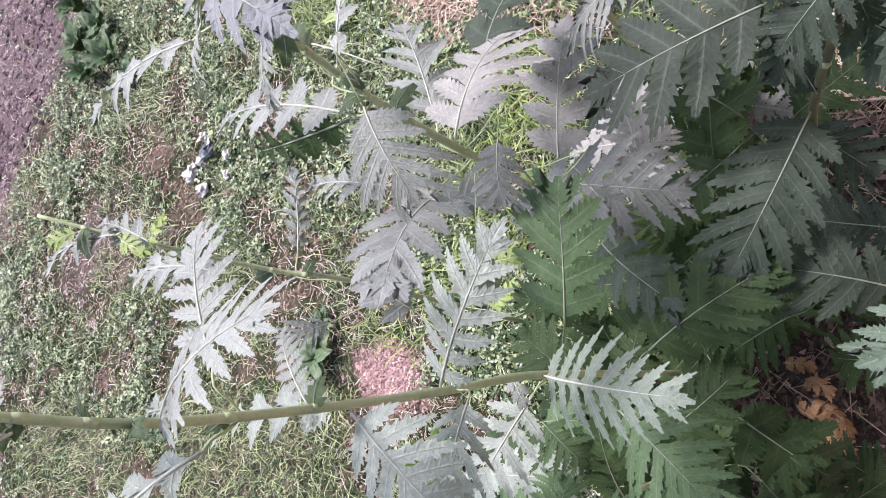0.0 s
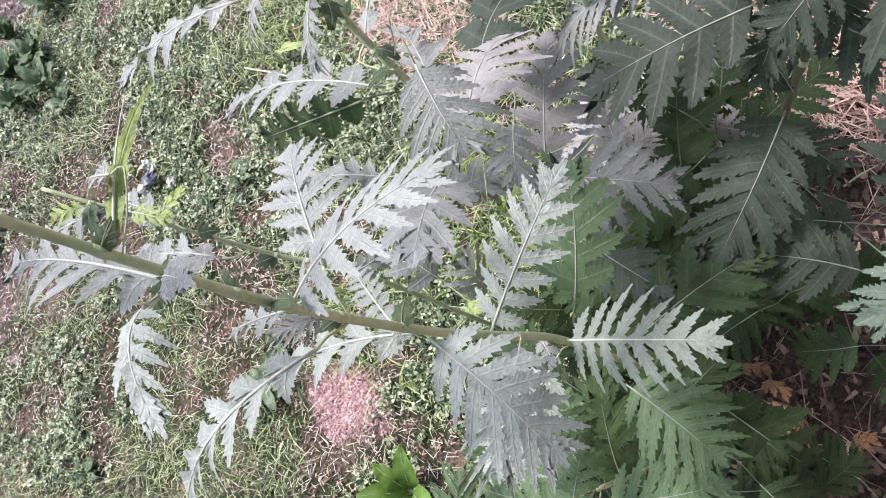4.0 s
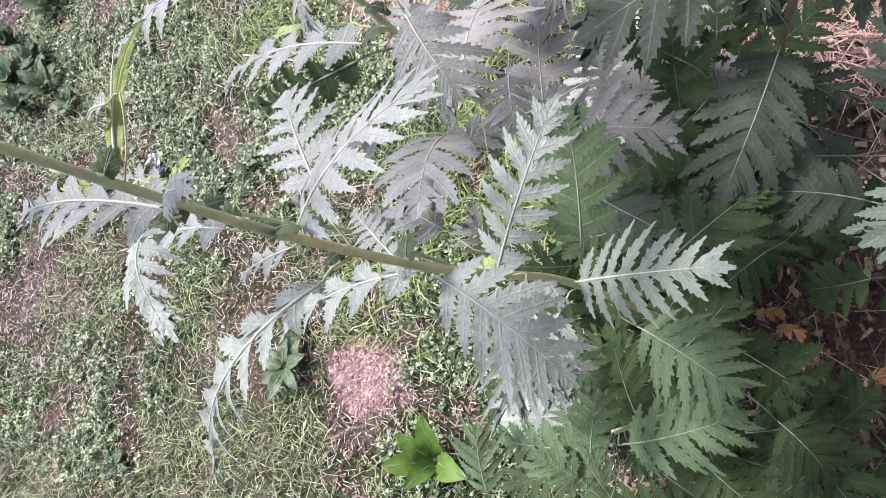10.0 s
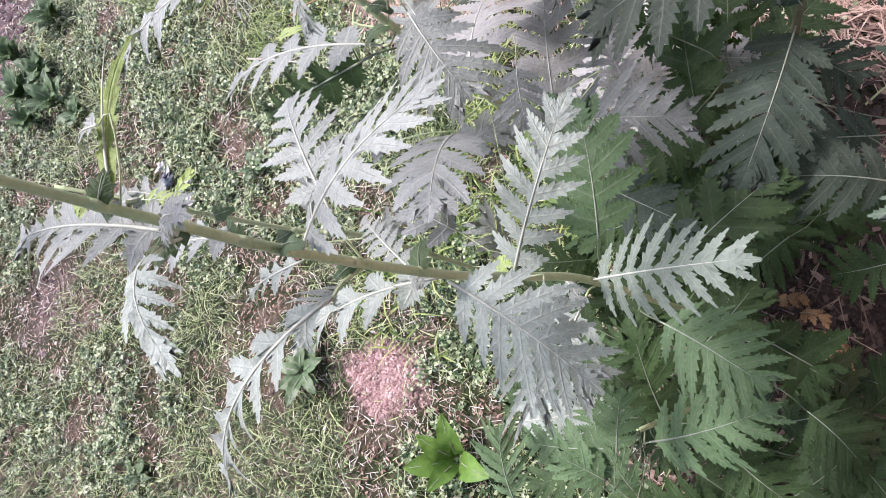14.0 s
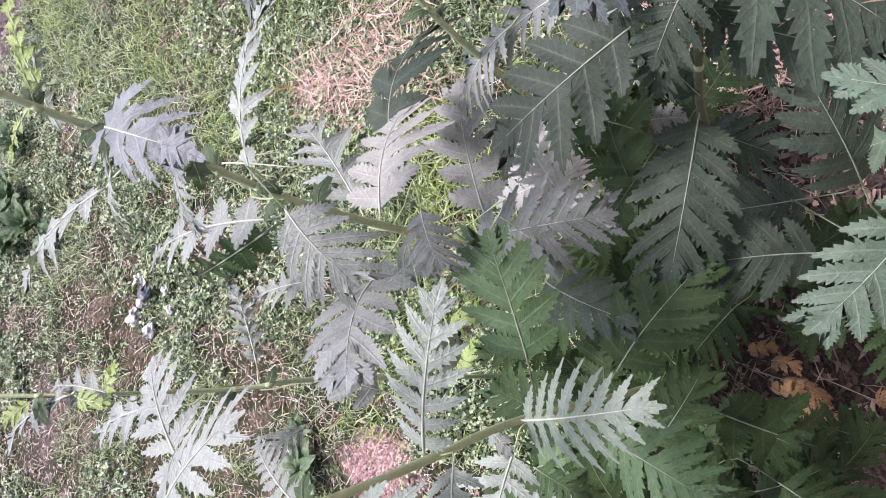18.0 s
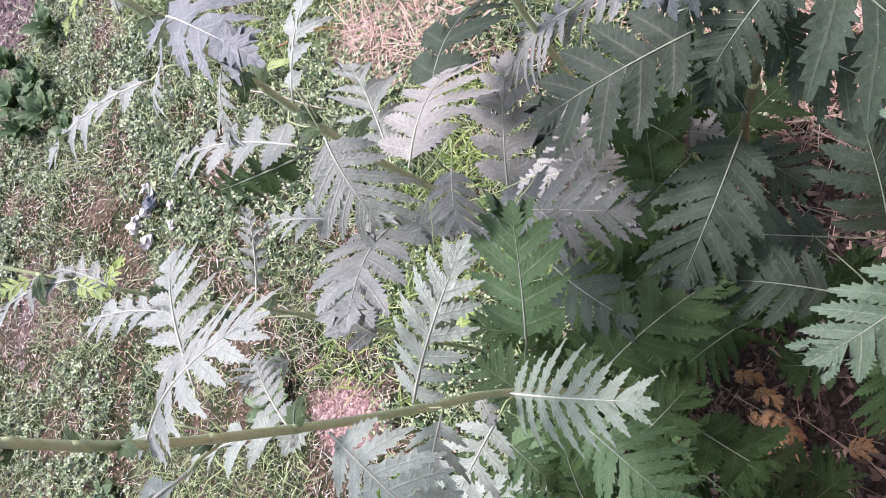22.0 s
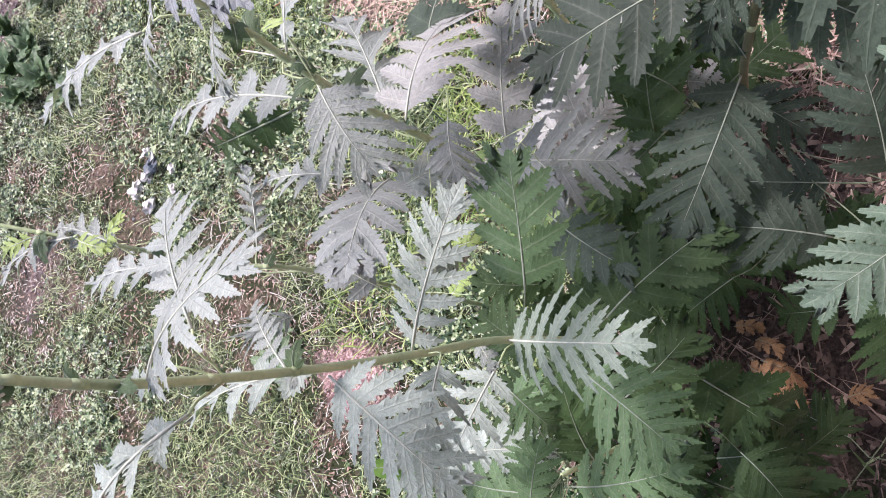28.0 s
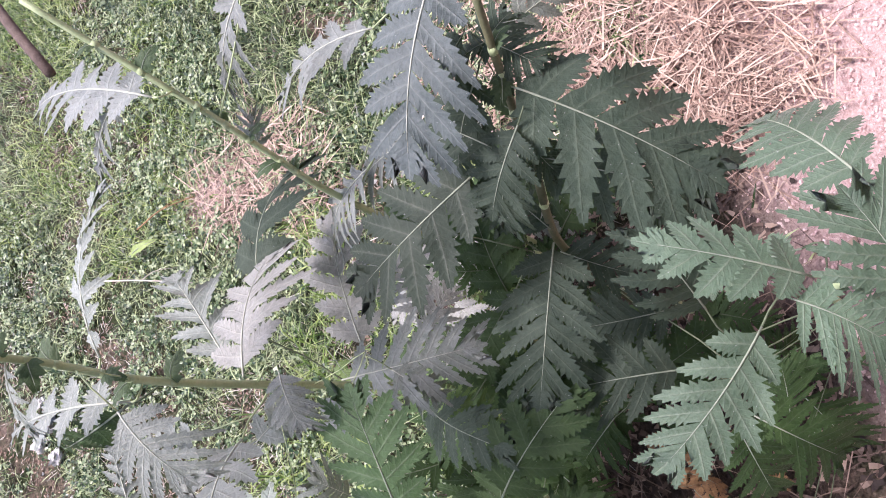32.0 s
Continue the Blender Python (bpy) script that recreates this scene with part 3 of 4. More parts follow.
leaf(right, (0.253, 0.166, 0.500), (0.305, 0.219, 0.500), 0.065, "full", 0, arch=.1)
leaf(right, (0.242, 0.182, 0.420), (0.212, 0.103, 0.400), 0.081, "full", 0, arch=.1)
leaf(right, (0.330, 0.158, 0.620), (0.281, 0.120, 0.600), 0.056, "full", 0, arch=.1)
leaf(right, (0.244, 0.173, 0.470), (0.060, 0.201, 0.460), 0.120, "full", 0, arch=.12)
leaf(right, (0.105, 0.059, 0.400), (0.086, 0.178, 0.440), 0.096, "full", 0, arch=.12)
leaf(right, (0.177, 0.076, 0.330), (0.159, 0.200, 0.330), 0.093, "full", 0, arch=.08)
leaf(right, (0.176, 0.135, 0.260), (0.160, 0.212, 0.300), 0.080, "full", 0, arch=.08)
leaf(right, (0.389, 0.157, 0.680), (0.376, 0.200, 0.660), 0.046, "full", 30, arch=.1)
leaf(edge, (0.136, -0.038, 0.570), (0.015, 0.055, 0.585), 0.090, "full", 0, arch=.1, look_of=EDGE)
leaf(edge, (0.166, -0.082, 0.650), (0.196, 0.037, 0.700), 0.062, "full", 15, arch=.1, look_of=EDGE)
leaf(edge, (0.202, -0.074, 0.550), (0.189, 0.035, 0.480), 0.057, "full", 0, arch=.1, look_of=EDGE)
leaf(edge, (0.162, 0.020, 0.470), (0.241, 0.061, 0.570), 0.109, "full", 0, arch=.1, look_of=GREEN_SHADED)
leaf(edge, (0.150, -0.067, 0.660), (0.111, -0.132, 0.630), 0.085, "full", 0, arch=.1, look_of=EDGE)
leaf(edge, (0.186, -0.115, 0.860), (0.244, -0.063, 0.800), 0.058, "full", 0, arch=.1, look_of=EDGE)
leaf(edge, (0.120, -0.134, 0.850), (0.181, -0.102, 0.880), 0.066, "full", 0, arch=.1, look_of=EDGE)
leaf(edge, (0.054, 0.003, 0.460), (-0.023, -0.024, 0.400), 0.072, "full", 0, arch=.1, look_of=DEEP_SHADED)
leaf(edge, (0.055, -0.005, 0.360), (0.007, -0.090, 0.300), 0.103, "full", 0, arch=.1, look_of=DEEP_SHADED)
leaf(edge, (0.049, -0.036, 0.280), (0.113, -0.030, 0.280), 0.084, "full", 0, arch=.1, look_of=DEEP_SHADED)
leaf(grey, (0.102, 0.414, 0.520), (0.139, 0.254, 0.470), 0.110, "feather", 0, arch=.10, look_of=GREYGREEN)
# extra dark leaf, added for the shaded lobes hanging under the fern leaf
leaf(grey, (0.082, 0.478, 0.765), (0.038, 0.655, 0.690), 0.053, "feather", -50, arch=.1, look_of=DEEP_SHADED)
leaf(grey, (0.079, 0.383, 0.860), (0.025, 0.330, 0.830), 0.079, "broad", 6, arch=.1, look_of=SILVER)
leaf(grey, (0.085, 0.458, 0.780), (0.041, 0.675, 0.735), 0.060, "fern", 20, arch=.12)
leaf(grey, (0.122, 0.467, 0.950), (0.084, 0.320, 1.000), 0.066, "spiky", 0, arch=.15, look_of=SLATE)
leaf(grey, (0.045, 0.437, 0.660), (-0.060, 0.380, 0.770), 0.087, "broad", 0, arch=.1, look_of=GREYGREEN)
leaf(grey, (-0.058, 0.378, 0.720), (-0.043, 0.423, 0.740), 0.060, "broad", 0, arch=.1, look_of=GREYGREEN)
leaf(grey, (0.106, 0.437, 0.660), (0.250, 0.471, 0.570), 0.115, "broad", -15, arch=.1, look_of=BEIGE_LIFTED)
# extra dark leaf, standing in for the twisted tip of the one before
leaf(grey, (0.210, 0.502, 0.560), (0.376, 0.480, 0.500), 0.116, "broad", -30, arch=.15, look_of=GREEN_SHADED)
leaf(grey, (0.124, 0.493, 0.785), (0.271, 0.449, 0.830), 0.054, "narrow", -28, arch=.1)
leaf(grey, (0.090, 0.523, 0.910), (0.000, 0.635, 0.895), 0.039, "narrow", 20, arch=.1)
leaf(grey, (0.135, 0.427, 0.450), (0.329, 0.494, 0.430), 0.106, "feather", 0, arch=.1, look_of=BEIGE_LIFTED)
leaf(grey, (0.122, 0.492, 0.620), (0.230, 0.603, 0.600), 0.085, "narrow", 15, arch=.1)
leaf(grey, (0.069, 0.369, 0.400), (0.020, 0.233, 0.450), 0.086, "broad", 0, arch=.1, look_of=GREEN_SHADED)
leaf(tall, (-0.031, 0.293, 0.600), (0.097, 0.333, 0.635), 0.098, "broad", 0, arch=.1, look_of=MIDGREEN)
leaf(grey, (0.181, 0.355, 0.410), (0.267, 0.419, 0.410), 0.100, "feather", 0, arch=.1, look_of=BEIGE_LIFTED)
leaf(grey, (0.046, 0.547, 0.600), (0.016, 0.677, 0.580), 0.056, "narrow", 20, arch=.1)
leaf(grey, (0.117, 0.485, 0.880), (0.059, 0.471, 0.860), 0.032, "narrow", 30, arch=.1)
leaf(grey, (0.093, 0.465, 0.950), (0.049, 0.498, 0.900), 0.030, "narrow", 30, arch=.1)
leaf(grey, (0.048, 0.455, 0.600), (0.078, 0.418, 0.580), 0.048, "broad", 0, arch=.1)
leaf(grey, (0.039, 0.453, 0.620), (0.078, 0.413, 0.600), 0.053, "broad", 0, arch=.1)
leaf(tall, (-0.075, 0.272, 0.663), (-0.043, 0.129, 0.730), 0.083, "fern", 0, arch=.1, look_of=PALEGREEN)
leaf(tall, (-0.096, 0.283, 0.800), (0.033, 0.251, 0.850), 0.062, "fern", 0, arch=.12, look_of=SILVER_LIFTED)
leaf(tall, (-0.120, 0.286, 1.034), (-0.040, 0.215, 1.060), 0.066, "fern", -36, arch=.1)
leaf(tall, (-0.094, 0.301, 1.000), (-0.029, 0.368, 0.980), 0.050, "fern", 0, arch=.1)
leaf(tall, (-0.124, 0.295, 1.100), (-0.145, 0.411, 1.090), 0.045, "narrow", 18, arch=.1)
leaf(tall, (-0.126, 0.293, 1.100), (-0.169, 0.237, 1.140), 0.025, "narrow", 15, arch=.2, look_of=SILVER_LIFTED)
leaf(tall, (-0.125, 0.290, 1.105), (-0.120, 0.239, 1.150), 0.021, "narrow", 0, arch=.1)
leaf(tall, (-0.112, 0.279, 0.900), (-0.156, 0.178, 0.880), 0.075, "feather", 0, arch=.12, look_of=SILVER_LIFTED)
leaf(tall, (-0.117, 0.301, 1.130), (-0.050, 0.328, 1.130), 0.0066, "bract", 10, arch=.06, look_of=LIME)
leaf(tall, (-0.093, 0.305, 1.140), (-0.097, 0.327, 1.130), 0.020, "narrow", 10, arch=.1)
leaf(tall, (-0.119, 0.313, 1.190), (-0.126, 0.251, 1.220), 0.009, "narrow", 5, arch=.1)
leaf(tall, (-0.127, 0.313, 1.170), (-0.142, 0.424, 1.150), 0.007, "narrow", 40, arch=.15, look_of=LIME)
leaf(tall, (-0.125, 0.319, 1.160), (-0.145, 0.359, 1.140), 0.013, "narrow", 20, arch=.15)
leaf(tall, (-0.136, 0.288, 1.000), (-0.254, 0.345, 0.970), 0.043, "narrow", 18, arch=.2, look_of=SILVER_LIFTED)
leaf(tall, (-0.110, 0.285, 0.900), (-0.177, 0.397, 0.885), 0.038, "narrow", 22, arch=.1, look_of=SILVER_LIFTED)
leaf(tall, (-0.121, 0.312, 1.000), (-0.148, 0.368, 0.970), 0.023, "narrow", 20, arch=.1, look_of=SILVER_LIFTED)
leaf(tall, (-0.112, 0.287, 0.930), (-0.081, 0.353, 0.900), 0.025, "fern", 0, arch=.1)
leaf(tall, (-0.094, 0.259, 0.800), (-0.184, 0.235, 0.830), 0.061, "narrow", 0, arch=.15, look_of=SILVER_LIFTED)
leaf(tall, (-0.095, 0.275, 0.660), (-0.204, 0.296, 0.670), 0.075, "fern", 0, arch=.1, look_of=SILVER_LIFTED)
leaf(tall, (-0.081, 0.281, 0.700), (-0.100, 0.260, 0.700), 0.019, "broad", 0, arch=.1)
leaf(tall, (-0.110, 0.294, 0.920), (-0.120, 0.279, 0.930), 0.011, "broad", 0, arch=.1)
leaf(tall, (-0.092, 0.234, 0.550), (-0.134, 0.121, 0.580), 0.097, "feather", 0, arch=.08, look_of=MIDGREEN)
leaf(low, (-0.210, 0.231, 0.505), (-0.143, 0.115, 0.550), 0.095, "feather", 0, arch=.08)
leaf(low, (-0.190, 0.231, 0.440), (-0.101, 0.265, 0.530), 0.072, "broad", 0, arch=.1, look_of=DEEP_SHADED)
leaf(low, (-0.204, 0.161, 0.470), (-0.239, 0.093, 0.450), 0.085, "feather", 0, arch=.08, look_of=DEEP_SHADED)
leaf(low, (-0.154, 0.110, 0.190), (-0.242, -0.006, 0.250), 0.125, "broad", 0, arch=.08, look_of=DEEP_SHADED)
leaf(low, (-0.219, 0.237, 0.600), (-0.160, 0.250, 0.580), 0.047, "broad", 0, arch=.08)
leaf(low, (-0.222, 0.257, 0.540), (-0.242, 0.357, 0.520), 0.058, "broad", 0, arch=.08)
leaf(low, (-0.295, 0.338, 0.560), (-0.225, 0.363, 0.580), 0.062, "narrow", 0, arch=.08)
leaf(low, (-0.081, 0.190, 0.290), (-0.110, 0.086, 0.280), 0.096, "broad", 0, arch=.08, look_of=DEEP_SHADED)
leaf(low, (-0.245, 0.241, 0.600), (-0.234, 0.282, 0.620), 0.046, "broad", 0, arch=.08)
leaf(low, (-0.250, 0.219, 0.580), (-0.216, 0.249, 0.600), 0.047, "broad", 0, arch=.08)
leaf(tall, (-0.034, 0.268, 0.410), (0.098, 0.155, 0.460), 0.105, "broad", 0, arch=.1, look_of=DEEP_SHADED)
leaf(low, (-0.119, 0.235, 0.370), (-0.018, 0.172, 0.400), 0.090, "broad", 0, arch=.1, look_of=DEEP_SHADED)
leaf(low, (-0.072, 0.179, 0.330), (-0.112, 0.061, 0.220), 0.108, "broad", 0, arch=.1, look_of=DEEP_SHADED)
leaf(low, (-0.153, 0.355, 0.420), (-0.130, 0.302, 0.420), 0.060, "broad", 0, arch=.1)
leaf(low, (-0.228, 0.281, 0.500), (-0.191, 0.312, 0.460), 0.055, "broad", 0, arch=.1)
leaf(low, (-0.234, 0.398, 0.450), (-0.191, 0.282, 0.420), 0.072, "feather", 0, arch=.1, look_of=SILVER_LIFTED)
leaf(low, (-0.148, 0.108, 0.300), (-0.194, 0.044, 0.280), 0.098, "broad", 0, arch=.1, look_of=DEEP_SHADED)
leaf(low, (-0.131, 0.305, 0.550), (-0.164, 0.262, 0.500), 0.064, "feather", 0, arch=.1)
leaf(thin, (-0.087, 0.653, 0.820), (-0.085, 0.582, 0.840), 0.021, "narrow", 0, arch=.1, look_of=LIME)
leaf(thin, (-0.095, 0.691, 0.840), (-0.116, 0.716, 0.850), 0.024, "narrow", 0, arch=.1, look_of=LIME)
leaf(thin, (-0.085, 0.639, 0.800), (-0.052, 0.603, 0.820), 0.021, "narrow", 0, arch=.1, look_of=LIME)
leaf(thin, (-0.057, 0.619, 0.620), (0.037, 0.692, 0.600), 0.032, "narrow", 30, arch=.1)
leaf(thin, (-0.085, 0.618, 0.800), (-0.086, 0.723, 0.800), 0.040, "narrow", 15, arch=.1)
leaf(thin, (-0.086, 0.662, 0.820), (-0.162, 0.783, 0.800), 0.041, "narrow", 25, arch=.1)
leaf(thin, (-0.099, 0.641, 0.700), (-0.161, 0.808, 0.680), 0.054, "narrow", 25, arch=.1)
leaf(thin, (-0.065, 0.544, 0.600), (-0.032, 0.514, 0.600), 0.038, "broad", 30, arch=.1)
leaf(thin, (-0.125, 0.591, 0.560), (-0.163, 0.622, 0.600), 0.056, "narrow", 15, arch=.1)
leaf(thin, (-0.035, 0.448, 0.450), (-0.010, 0.476, 0.500), 0.068, "broad", 30, arch=.1)
leaf(right, (0.384, 0.174, 0.660), (0.428, 0.144, 0.650), 0.056, "full", 0, arch=.1)
leaf(right, (0.424, 0.170, 0.620), (0.474, 0.101, 0.600), 0.049, "broad", 30, arch=.1, look_of=SILVER)
leaf(back, (0.473, 0.322, 0.600), (0.446, 0.481, 0.550), 0.101, "narrow", 20, arch=.1)
leaf(back, (0.469, 0.383, 0.740), (0.394, 0.448, 0.680), 0.074, "narrow", 20, arch=.1)
leaf(grey, (0.100, 0.421, 0.400), (0.128, 0.395, 0.420), 0.043, "broad", 0, arch=.1, look_of=YOUNG)
leaf(grey, (0.055, 0.366, 0.380), (0.074, 0.307, 0.400), 0.063, "broad", 0, arch=.1, look_of=YOUNG)
leaf(grey, (0.035, 0.336, 0.360), (0.061, 0.288, 0.380), 0.063, "broad", 0, arch=.1, look_of=YOUNG)
leaf(grey, (0.126, 0.469, 0.450), (0.094, 0.437, 0.450), 0.035, "broad", 0, arch=.1, look_of=YOUNG)
leaf(back, (0.365, 0.459, 0.770), (0.399, 0.682, 0.730), 0.085, "feather", 12, arch=.1)
leaf(back, (0.383, 0.513, 0.760), (0.309, 0.589, 0.710), 0.042, "narrow", 10, arch=.1)
leaf(back, (0.345, 0.439, 0.640), (0.380, 0.438, 0.660), 0.043, "narrow", 15, arch=.1)
leaf(back, (0.334, 0.361, 0.550), (0.273, 0.440, 0.500), 0.087, "narrow", 15, arch=.1)
leaf(back, (0.365, 0.299, 0.550), (0.329, 0.405, 0.500), 0.092, "narrow", 15, arch=.1)
leaf(right, (0.363, 0.234, 0.500), (0.371, 0.300, 0.500), 0.075, "broad", 0, arch=.1, look_of=SILVER)
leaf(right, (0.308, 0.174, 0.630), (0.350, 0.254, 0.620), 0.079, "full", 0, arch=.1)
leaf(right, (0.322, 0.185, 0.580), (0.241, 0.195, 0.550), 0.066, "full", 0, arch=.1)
leaf(grey, (0.147, 0.349, 0.440), (0.216, 0.319, 0.430), 0.062, "feather", 0, arch=.1, look_of=BEIGE_LIFTED)
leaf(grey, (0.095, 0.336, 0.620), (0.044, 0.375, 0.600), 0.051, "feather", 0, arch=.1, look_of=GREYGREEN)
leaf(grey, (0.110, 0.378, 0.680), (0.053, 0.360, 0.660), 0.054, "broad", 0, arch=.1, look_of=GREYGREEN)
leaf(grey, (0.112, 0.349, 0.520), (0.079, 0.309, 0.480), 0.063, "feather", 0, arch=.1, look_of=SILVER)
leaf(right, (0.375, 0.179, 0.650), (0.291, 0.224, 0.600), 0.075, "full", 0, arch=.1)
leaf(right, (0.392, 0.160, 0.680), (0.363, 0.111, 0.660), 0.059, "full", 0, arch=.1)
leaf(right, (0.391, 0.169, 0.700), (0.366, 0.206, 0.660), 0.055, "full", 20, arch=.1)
leaf(edge, (-0.161, 0.043, 0.200), (-0.116, 0.124, 0.220), 0.100, "full", 0, arch=0.1, look_of=DEEP_SHADED)
leaf(edge, (-0.105, 0.003, 0.160), (-0.089, 0.087, 0.140), 0.080, "full", 0, arch=0.1, look_of=DEEP_SHADED)
leaf(low, (-0.173, 0.146, 0.240), (-0.124, 0.054, 0.220), 0.100, "broad", 0, arch=0.1, look_of=DEEP_SHADED)
leaf(right, (0.050, 0.162, 0.300), (-0.012, 0.218, 0.260), 0.090, "full", 0, arch=0.1, look_of=DEEP_SHADED)
leaf(right, (0.048, 0.042, 0.260), (0.025, 0.114, 0.220), 0.080, "full", 0, arch=0.1, look_of=DEEP_SHADED)
leaf(tall, (-0.020, 0.233, 0.300), (-0.059, 0.193, 0.260), 0.070, "broad", 0, arch=0.1, look_of=DEEP_SHADED)
leaf(edge, (0.073, -0.048, 0.220), (0.011, -0.097, 0.180), 0.110, "full", 0, arch=0.1, look_of=DEEP_SHADED)
leaf(grey, (0.144, 0.503, 0.985), (0.209, 0.532, 1.000), 0.016, "narrow", 0, arch=0.1, look_of=LIME)
leaf(grey, (0.134, 0.509, 0.985), (0.091, 0.518, 0.990), 0.014, "narrow", 10, arch=0.1, look_of=LIME)
leaf(grey, (0.120, 0.510, 0.960), (0.183, 0.511, 0.990), 0.020, "narrow", -20, arch=0.1, look_of=SILVER_LIFTED)
leaf(grey, (0.140, 0.502, 0.990), (0.168, 0.495, 1.010), 0.014, "narrow", 0, arch=0.1, look_of=LIME)
leaf(right, (0.321, 0.162, 0.540), (0.270, 0.000, 0.500), 0.112, "full", 0, arch=.08)
leaf(grey, (-0.062, 0.552, 0.260), (-0.010, 0.517, 0.280), 0.030, "broad", 0, arch=.1, look_of=LIME)
leaf(grey, (0.008, 0.550, 0.300), (0.034, 0.506, 0.300), 0.028, "broad", 20, arch=.1, look_of=LIME)
leaf(grey, (0.259, 0.376, 0.200), (0.224, 0.332, 0.200), 0.060, "broad", 0, arch=.1, look_of=YOUNG)
leaf(grey, (0.147, 0.364, 0.220), (0.188, 0.400, 0.220), 0.050, "broad", 0, arch=.1, look_of=YOUNG)
# leaves end


# ---- lower leaves that fill the clump ----
def rosette(foot, label, n, low_z, high_z, reach, seed, mat):
    """A short plant whose leaves rise on stalks all round."""
    rng = random.Random(seed)
    p = plant((foot[0], foot[1], 0), label, mat)
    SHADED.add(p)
    stem(p, [(foot[0], foot[1], -0.02), (foot[0] + 0.005, foot[1], 0.06), (foot[0] + 0.004, foot[1] + 0.004, high_z * 0.7)], 0.006, 0.003)
    turn = rng.uniform(0, 6.28)
    for i in range(n):
        a = turn + i * 2.4
        z0 = low_z + (high_z - low_z) * i / n
        r0 = reach * rng.uniform(0.22, 0.36)
        size = reach * rng.uniform(0.7, 1.05)
        base = Vector((foot[0] + r0 * math.cos(a), foot[1] + r0 * math.sin(a), z0 * 0.85 + 0.03))
        tip = base + Vector((size * math.cos(a + rng.uniform(-0.3, 0.3)), size * math.sin(a + rng.uniform(-0.3, 0.3)), rng.uniform(-0.03, 0.05)))
        mid = (base + tip) / 2
        if math.hypot((mid.x + 0.05) / 0.085, (mid.y - 0.14) / 0.10) < 1 or math.hypot((tip.x + 0.05) / 0.07, (tip.y - 0.14) / 0.09) < 1:
            continue
        if tip.y < -0.13 + 0.42 * tip.x or tip.x > 0.46 or math.hypot((tip.x - 0.27) / 0.10, (tip.y - 0.12) / 0.07) < 1:
            continue
        if min(math.hypot(q.x - 0.231, q.y - 0.328) for q in (mid, tip)) < 0.045 or min(math.hypot(q.x - 0.261, q.y - 0.182) for q in (mid, tip)) < 0.05:
            continue
        leaf(p, base, tip, size * rng.uniform(0.55, 0.75), rng.choice(("broad", "broad", "feather")), rng.uniform(-25, 25), rng.uniform(0.05, 0.15))


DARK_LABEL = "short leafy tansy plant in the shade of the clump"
rosette((0.06, 0.22), DARK_LABEL, 11, 0.10, 0.30, 0.17, 1, DEEP_SHADED)
rosette((0.15, 0.30), DARK_LABEL, 11, 0.12, 0.34, 0.17, 2, DEEP_SHADED)
rosette((-0.12, 0.32), DARK_LABEL, 14, 0.075, 0.34, 0.15, 3, DEEP_SHADED)
rosette((0.27, 0.27), DARK_LABEL, 14, 0.075, 0.36, 0.16, 4, DEEP_SHADED)
rosette((0.01, 0.36), DARK_LABEL, 9, 0.10, 0.30, 0.14, 5, DEEP_SHADED)
rosette((-0.24, 0.27), DARK_LABEL, 10, 0.14, 0.38, 0.15, 6, DEEP_SHADED)
rosette((0.20, 0.11), DARK_LABEL, 9, 0.08, 0.24, 0.14, 7, DEEP_SHADED)
rosette((-0.20, 0.10), DARK_LABEL, 10, 0.08, 0.22, 0.16, 8, DEEP_SHADED)
rosette((0.09, 0.05), DARK_LABEL, 8, 0.06, 0.20, 0.12, 9, DEEP_SHADED)
rosette((-0.28, 0.14), DARK_LABEL, 9, 0.12, 0.32, 0.15, 10, DEEP_SHADED)

rosette((0.24, 0.46), "small tansy plant with pale beige leaves under the clump", 13, 0.05, 0.20, 0.10, 11, BEIGE_LIFTED)
rosette((0.33, 0.36), "small tansy plant with pale beige leaves under the clump", 11, 0.05, 0.22, 0.11, 12, BEIGE_LIFTED)
rosette((0.13, 0.44), "small tansy plant with fresh green leaves under the clump", 9, 0.05, 0.18, 0.09, 13, YOUNG)

# the budding top of the tall plant
head = part("flower_head", *tube([Vector((-0.122, 0.312, 1.220)), Vector((-0.123, 0.308, 1.232))], lambda s: 0.0034, 8), STEM, tall, "flat head of tan buds")
_rng = random.Random(11)
for _i in range(64):
    _a, _r = _i * 2.399, 0.025 * math.sqrt((_i + 0.5) / 64)
    _c = Vector((-0.124 + _r * math.cos(_a), 0.305 + _r * math.sin(_a), 1.252 - 6 * _r * _r + _rng.uniform(-0.002, 0.002)))
    _v, _f = tube(curve_points([(-0.123, 0.308, 1.230), (-0.1235 + 0.5 * (_c.x + 0.123), 0.307 + 0.5 * (_c.y - 0.308), 1.240), _c], 5), lambda s: 0.0006, 5)
    part("bud_stalk", _v, _f, STEM, head)
    _v, _f = tube([_c + Vector((0, 0, h)) for h in (-0.0021, -0.0012, 0.0, 0.001, 0.0017)], lambda s: 0.0017 * (math.sin(math.pi * (0.12 + 0.76 * s))) ** 0.6, 8, 0.06)
    part("bud", _v, _f, BUD, head)


# ---- dry litter under the clump ----
def dry_leaf(base, tip, width, seed):
    COUNT[0] += 1
    e = thing("dry_leaf", base, "curled orange-brown dead leaf lying on the soil", "leaf", "dry leaves in the litter")
    plant_leaf[e.name] = DRY
    tip = (0.25 * base[0] + 0.75 * tip[0], 0.25 * base[1] + 0.75 * tip[1], 0.25 * base[2] + 0.75 * tip[2])
    leaf(e, base, tip, width, "broad", random.Random(seed).uniform(-40, 40), 0.2, DRY, 0.7, "blade")


dry_leaf((-0.040, 0.140, 0.050), (-0.075, 0.050, 0.040), 0.040, 1)
